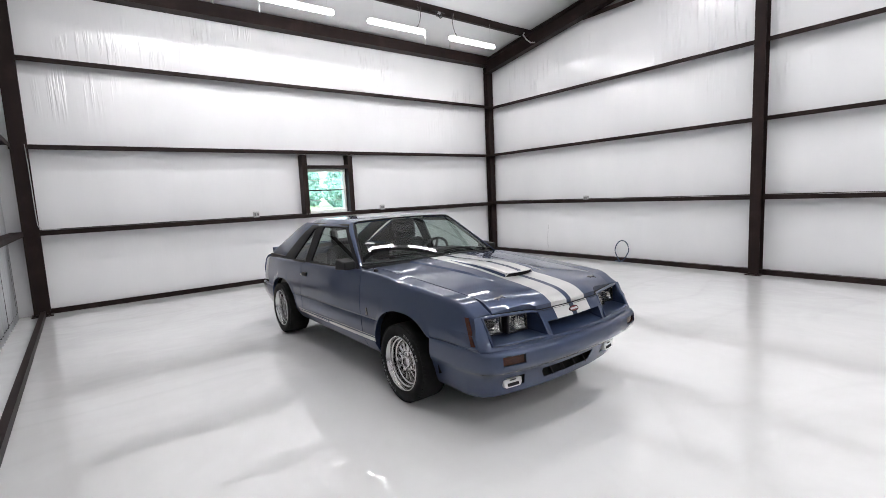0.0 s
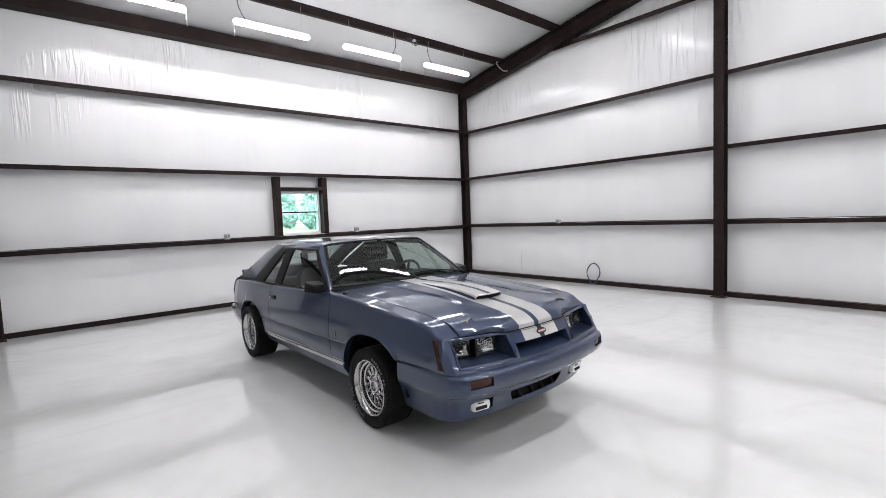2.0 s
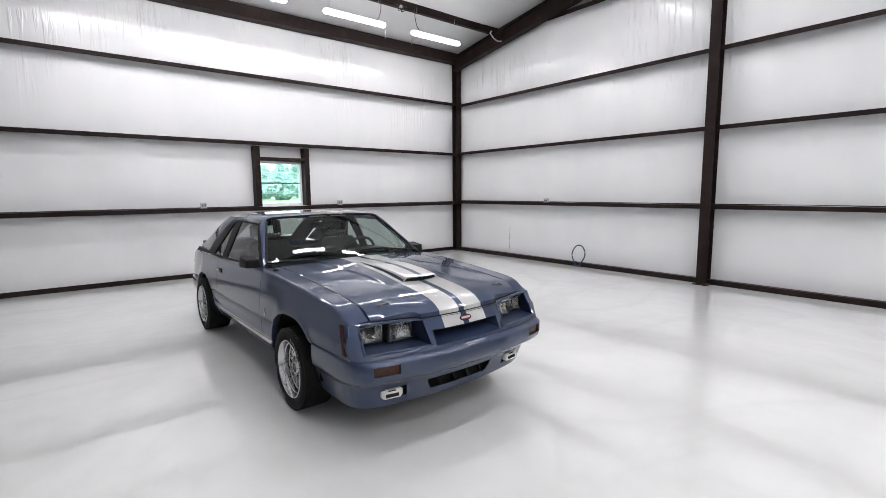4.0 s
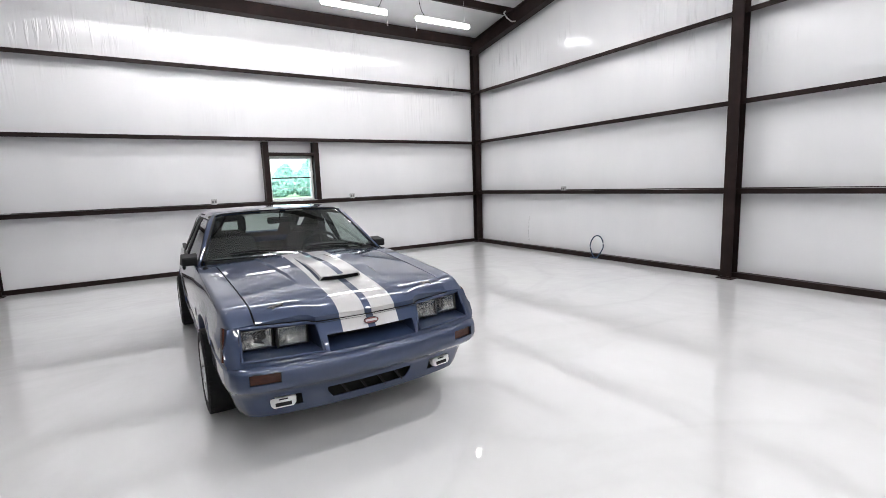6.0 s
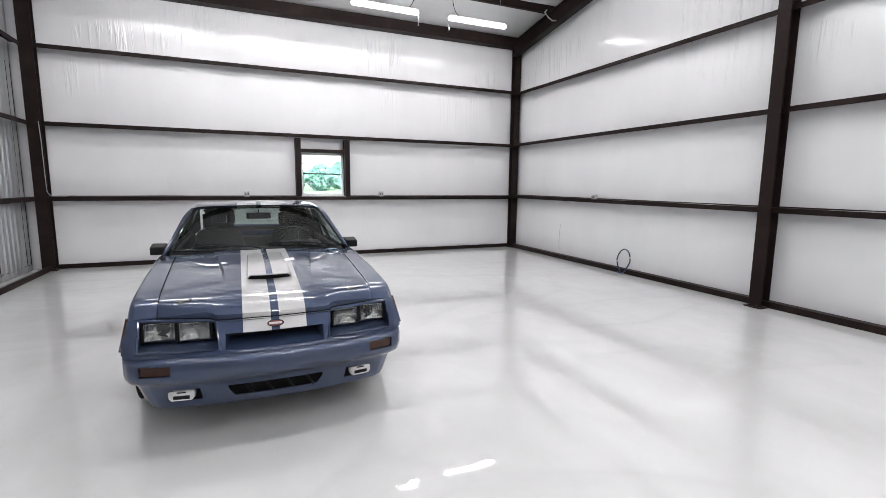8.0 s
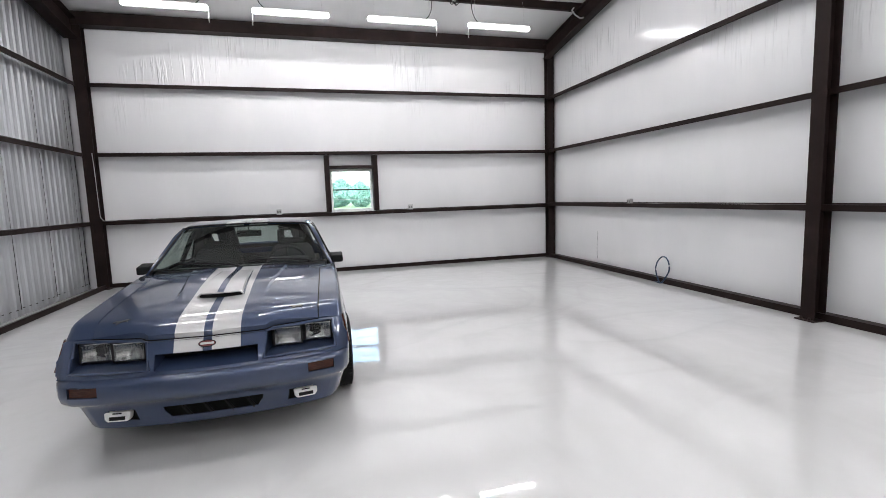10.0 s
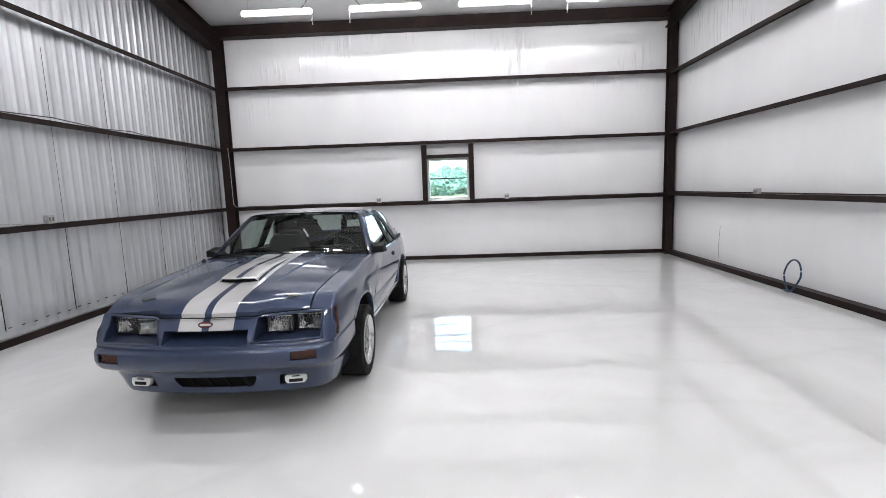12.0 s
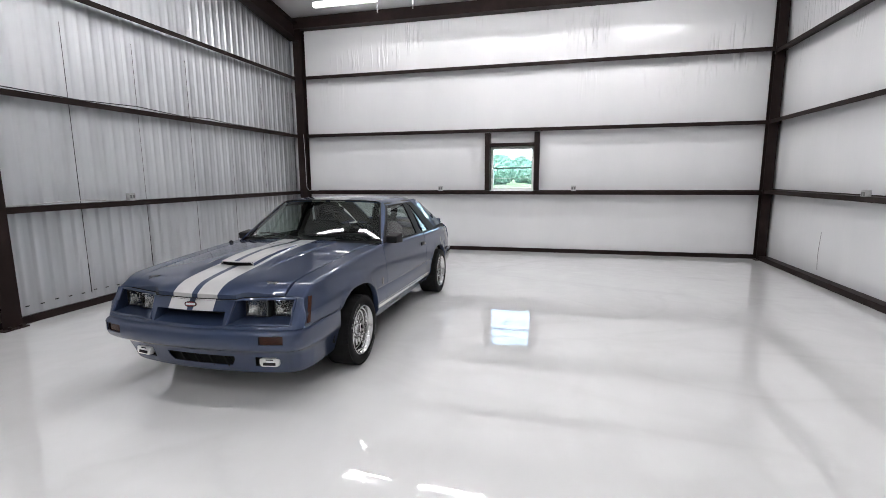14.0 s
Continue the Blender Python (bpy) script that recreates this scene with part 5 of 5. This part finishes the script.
# ---- interior ----
for s in (-1, 1):
    seat = empty("seat", pose(s * 0.395, 0.03, 0.325))
    seat.parent = car
    tagged(seat, "charcoal cloth bucket seat with an open headrest")
    bm = bmesh.new()
    box(bm, -0.25, 0.25, -0.32, 0.24, 0.0, 0.2, 0.05)
    part("cushion", bm, seat_m, seat)
    bm = bmesh.new()
    m = pose(0, 0.24, 0.12, -18, 0, 0)
    prism(bm, [(-0.25, 0.0), (0.25, 0.0), (0.268, 0.2), (0.262, 0.44), (0.225, 0.60), (0.18, 0.65), (-0.18, 0.65), (-0.225, 0.60), (-0.262, 0.44), (-0.268, 0.2)], lambda a, b, d: m @ Vector((a, 0.07 - d, b)), 0.14)
    bmesh.ops.bevel(bm, geom=list(bm.edges), offset=0.03, segments=3, affect="EDGES", profile=0.5)
    box(bm, -0.27, -0.2, -0.11, 0.04, 0.1, 0.46, 0.03, m)
    box(bm, 0.2, 0.27, -0.11, 0.04, 0.1, 0.46, 0.03, m)
    part("backrest", bm, seat_m, seat)
    bm = bmesh.new()
    c0 = m @ Vector((0, 0.0, 0.775))
    ring_sweep(bm, [c0 + Vector((0.122 * max(-1, min(1, 1.35 * math.cos(a))), 0.02 * math.sin(a), 0.082 * max(-1, min(1, 1.35 * math.sin(a))))) for a in np.linspace(0, math.tau, 28, endpoint=False)], 0.042, 8, True)
    ring_sweep(bm, [m @ Vector((-0.06, 0, 0.60)), m @ Vector((-0.06, 0, 0.70))], 0.008, 6)
    ring_sweep(bm, [m @ Vector((0.06, 0, 0.60)), m @ Vector((0.06, 0, 0.70))], 0.008, 6)
    part("headrest", bm, seat_m, seat)
bm = bmesh.new()
box(bm, -0.62, 0.62, 1.0, 1.2, 0.5, 0.92, 0.05)
part("rear_seat", bm, seat_m, car, "charcoal rear seat back")
bm = bmesh.new()
box(bm, -0.70, 0.70, -0.58, -0.24, 0.72, 0.95, 0.04)
box(bm, 0.18, 0.58, -0.44, -0.2, 0.9, 1.0, 0.03)
part("dashboard", bm, dash_m, car, "dark dashboard")
bm = bmesh.new()
box(bm, -0.74, 0.74, -0.3, 1.25, 0.3, 0.34)
for s in (-1, 1):
    box(bm, s * 0.77 - 0.02, s * 0.77 + 0.02, -0.5, 1.9, 0.34, 0.915, 0.01)
box(bm, -0.7, 0.7, 1.2, 2.1, 0.72, 0.76)
part("cabin_trim", bm, dash_m, car, "dark door cards and carpet")
bm = bmesh.new()
m = pose(0.37, -0.13, 0.93, -66, 0, 0)
ring_sweep(bm, [m @ Vector((0.185 * math.cos(a), 0.185 * math.sin(a), 0)) for a in np.linspace(0, math.tau, 36, endpoint=False)], 0.015, 8, True)
for a in (0.2, math.pi - 0.2, 1.5 * math.pi):
    ring_sweep(bm, [m @ Vector((0.18 * math.cos(a), 0.18 * math.sin(a), 0)), m @ Vector((0, 0, -0.03))], 0.014, 6)
ring_sweep(bm, [m @ Vector((0, 0, -0.01)), m @ Vector((0, 0, -0.2))], 0.035, 10)
part("steering_wheel", bm, dash_m, car, "dark steering wheel")
bm = bmesh.new()
box(bm, -0.12, 0.12, -0.02, 0.01, -0.032, 0.032, 0.012, pose(0, -0.06, 1.245, -8, 0, 0))
ring_sweep(bm, [(0, -0.06, 1.25), (0, -0.09, 1.31)], 0.008, 6)
part("rear_view_mirror", bm, trim_black, car, "black rear-view mirror")

bm = bmesh.new()
sheet(bm, [[roof_point(u * 0.985, y) + Vector((0, 0, -0.032)) for u in np.linspace(-1, 1, 13)] for y in np.linspace(-0.03, 1.02, 10)])
part("headliner", bm, seat_m, car, "dark headliner")
for s in (-1, 1):
    bm = bmesh.new()
    sheet(bm, [[side_pt(1.06 - 0.12 * f + (1.9 - 0.9 * f - 1.06 + 0.12 * f) * g, 0.92 + 0.34 * f + (lerp_table(1.9 - 0.9 * f, [(1.0, 1.29), (1.9, 0.94)]) - 0.92 - 0.34 * f) * g, s, -0.03) for g in np.linspace(0, 1, 5)] for f in np.linspace(0, 1, 6)])
    part("pillar_trim", bm, dash_m, car)

car.matrix_world = CAR


# ---- small things on the walls ----
def junction_box(x, y, z, turn, label):
    t = empty("junction_box", pose(x, y, z, 0, 0, turn))
    tagged(t, label, "outlet box", "outlet boxes on the girts")
    bm = bmesh.new()
    box(bm, -0.046, 0.046, -0.03, 0.03, 0.0, 0.10, 0.006)
    part("box", bm, grey_box, t)
    bm = bmesh.new()
    box(bm, -0.048, 0.048, -0.036, -0.029, -0.002, 0.103, 0.003)
    part("cover", bm, grey_box, t, "metal cover plate")
    for sx in (-0.022, 0.022):
        bm = bmesh.new()
        box(bm, sx - 0.014, sx + 0.014, -0.039, -0.035, 0.028, 0.076, 0.004)
        part("socket", bm, dark_socket, t)


junction_box(3.02, GN + 0.04, GIRTS[0] + 0.037, 0, "galvanised outlet box standing on the girt")
junction_box(5.70, GN + 0.04, GIRTS[0] + 0.037, 0, "galvanised outlet box standing on the girt")
junction_box(GX + 0.04, 6.44, GIRTS[0] + 0.037, -90, "galvanised outlet box standing on the gable girt")
junction_box(GW - 0.04, 4.96, GIRTS[0] + 0.036, 90, "galvanised outlet box standing on the partition girt")


def cable(points, radius, label, mat=black_rubber):
    bm = bmesh.new()
    fine = []
    for a, b in zip(points, points[1:]):
        for f in np.linspace(0, 1, 8)[:-1]:
            fine.append(Vector(a).lerp(Vector(b), f))
    fine.append(Vector(points[-1]))
    ring_sweep(bm, fine, radius, 6)
    return tagged(link_mesh("cable", bm, mat, True), label, "cable", "cables on the girts")


g = GIRTS[0] + 0.044
cable([(GX + 0.03, 6.38, g), (GX + 0.03, 5.8, g + 0.012), (GX + 0.02, 5.2, g), (GX + 0.03, 4.2, g + 0.014), (GX + 0.02, 3.2, g)], 0.008, "grey cable lying along the gable girt", grey_box)
cable([(GX + 0.03, 2.9, g), (GX + 0.03, 2.0, g + 0.02), (GX + 0.03, 0.5, g)], 0.008, "grey cable lying along the gable girt", grey_box)
g = GIRTS[1] + 0.042
cable([(GW - 0.03, 8.9, g), (GW - 0.03, 7.0, g + 0.005), (GW - 0.03, 6.6, g + 0.03), (GW - 0.03, 6.0, g), (GW - 0.03, 5.2, g + 0.035), (GW - 0.03, 4.4, g), (GW - 0.03, 3.4, g + 0.02)], 0.007, "dark cable lying along the partition girt")
g = GIRTS[0] + 0.042
cable([(GW - 0.03, 4.8, g), (GW - 0.03, 4.3, g + 0.03), (GW - 0.03, 3.3, g)], 0.008, "grey cable lying along the partition girt", grey_box)
cable([(2.9, GN + 0.03, g), (1.6, GN + 0.03, g + 0.01), (0.0, GN + 0.03, g)], 0.006, "dark cable lying along the window-wall girt")

cable([(-0.07, 9.26, GIRTS[1] + 0.03), (-0.06, 9.26, 2.2), (-0.055, 9.26, 1.5), (-0.05, 9.26, 1.33), (-0.01, 9.28, GIRTS[0] + 0.05), (0.2, GN + 0.03, GIRTS[0] + 0.045)], 0.006, "grey cable running down the corner column to the girt", grey_box)

# conduit bend at the first purlin and the rafter
cable([(8.78, 7.86, roof_z(7.9) - 0.2), (8.72, 7.84, roof_z(7.9) - 0.26), (8.78, 7.8, roof_z(7.9) - 0.36), (8.83, 7.72, roof_z(7.9) - 0.44), (8.83, 7.6, roof_z(7.9) - 0.47)], 0.014, "grey flexible conduit bending over the rafter", grey_box)
for x in (2.62, 6.35):
    z = roof_z(7.9) - 0.22
    coil = empty("cable_coil", pose(x, 7.85, z))
    tagged(coil, "small dark coil of cable hooked under the purlin", "cable coil", "cable coils under the purlin")
    bm = bmesh.new()
    for dx, r in ((-0.045, 0.038), (0.04, 0.042), (0.05, 0.034)):
        ring_sweep(bm, [(dx + r * math.cos(a), 0.012 * math.sin(3 * a) + dx * 0.2, -0.055 + r * 1.1 * math.sin(a)) for a in np.linspace(0, math.tau, 20, endpoint=False)], 0.007, 6, True)
    for sx in (-1, 1):
        ring_sweep(bm, [(sx * 0.02, 0, -0.02), (sx * 0.06, 0, 0.004), (sx * 0.12, 0.0, -0.002), (sx * 0.15, 0.01, 0.012)], 0.007, 6)
    part("loop", bm, black_rubber, coil)
    bm = bmesh.new()
    box(bm, -0.03, 0.03, -0.02, 0.02, -0.04, 0.004, 0.006)
    part("clamp", bm, grey_box, coil, "grey metal clamp")

# hose loop standing against the gable wall
bm = bmesh.new()
loop = []
for k in range(40):
    a = math.tau * k / 40
    loop.append((8.985 + 0.03 * math.sin(a), 5.59 + 0.15 * math.cos(a) * (1 - 0.45 * (math.sin(a) < 0) * -math.sin(a)), 0.222 + 0.208 * math.sin(a)))
ring_sweep(bm, loop, 0.011, 8, True)
ring_sweep(bm, [(8.96, 5.54, 0.03), (8.95, 5.6, 0.012), (8.975, 5.72, 0.012)], 0.011, 8)
tagged(link_mesh("hose", bm, blue_rubber, True), "dark blue hose looped upright against the gable wall", "hose")
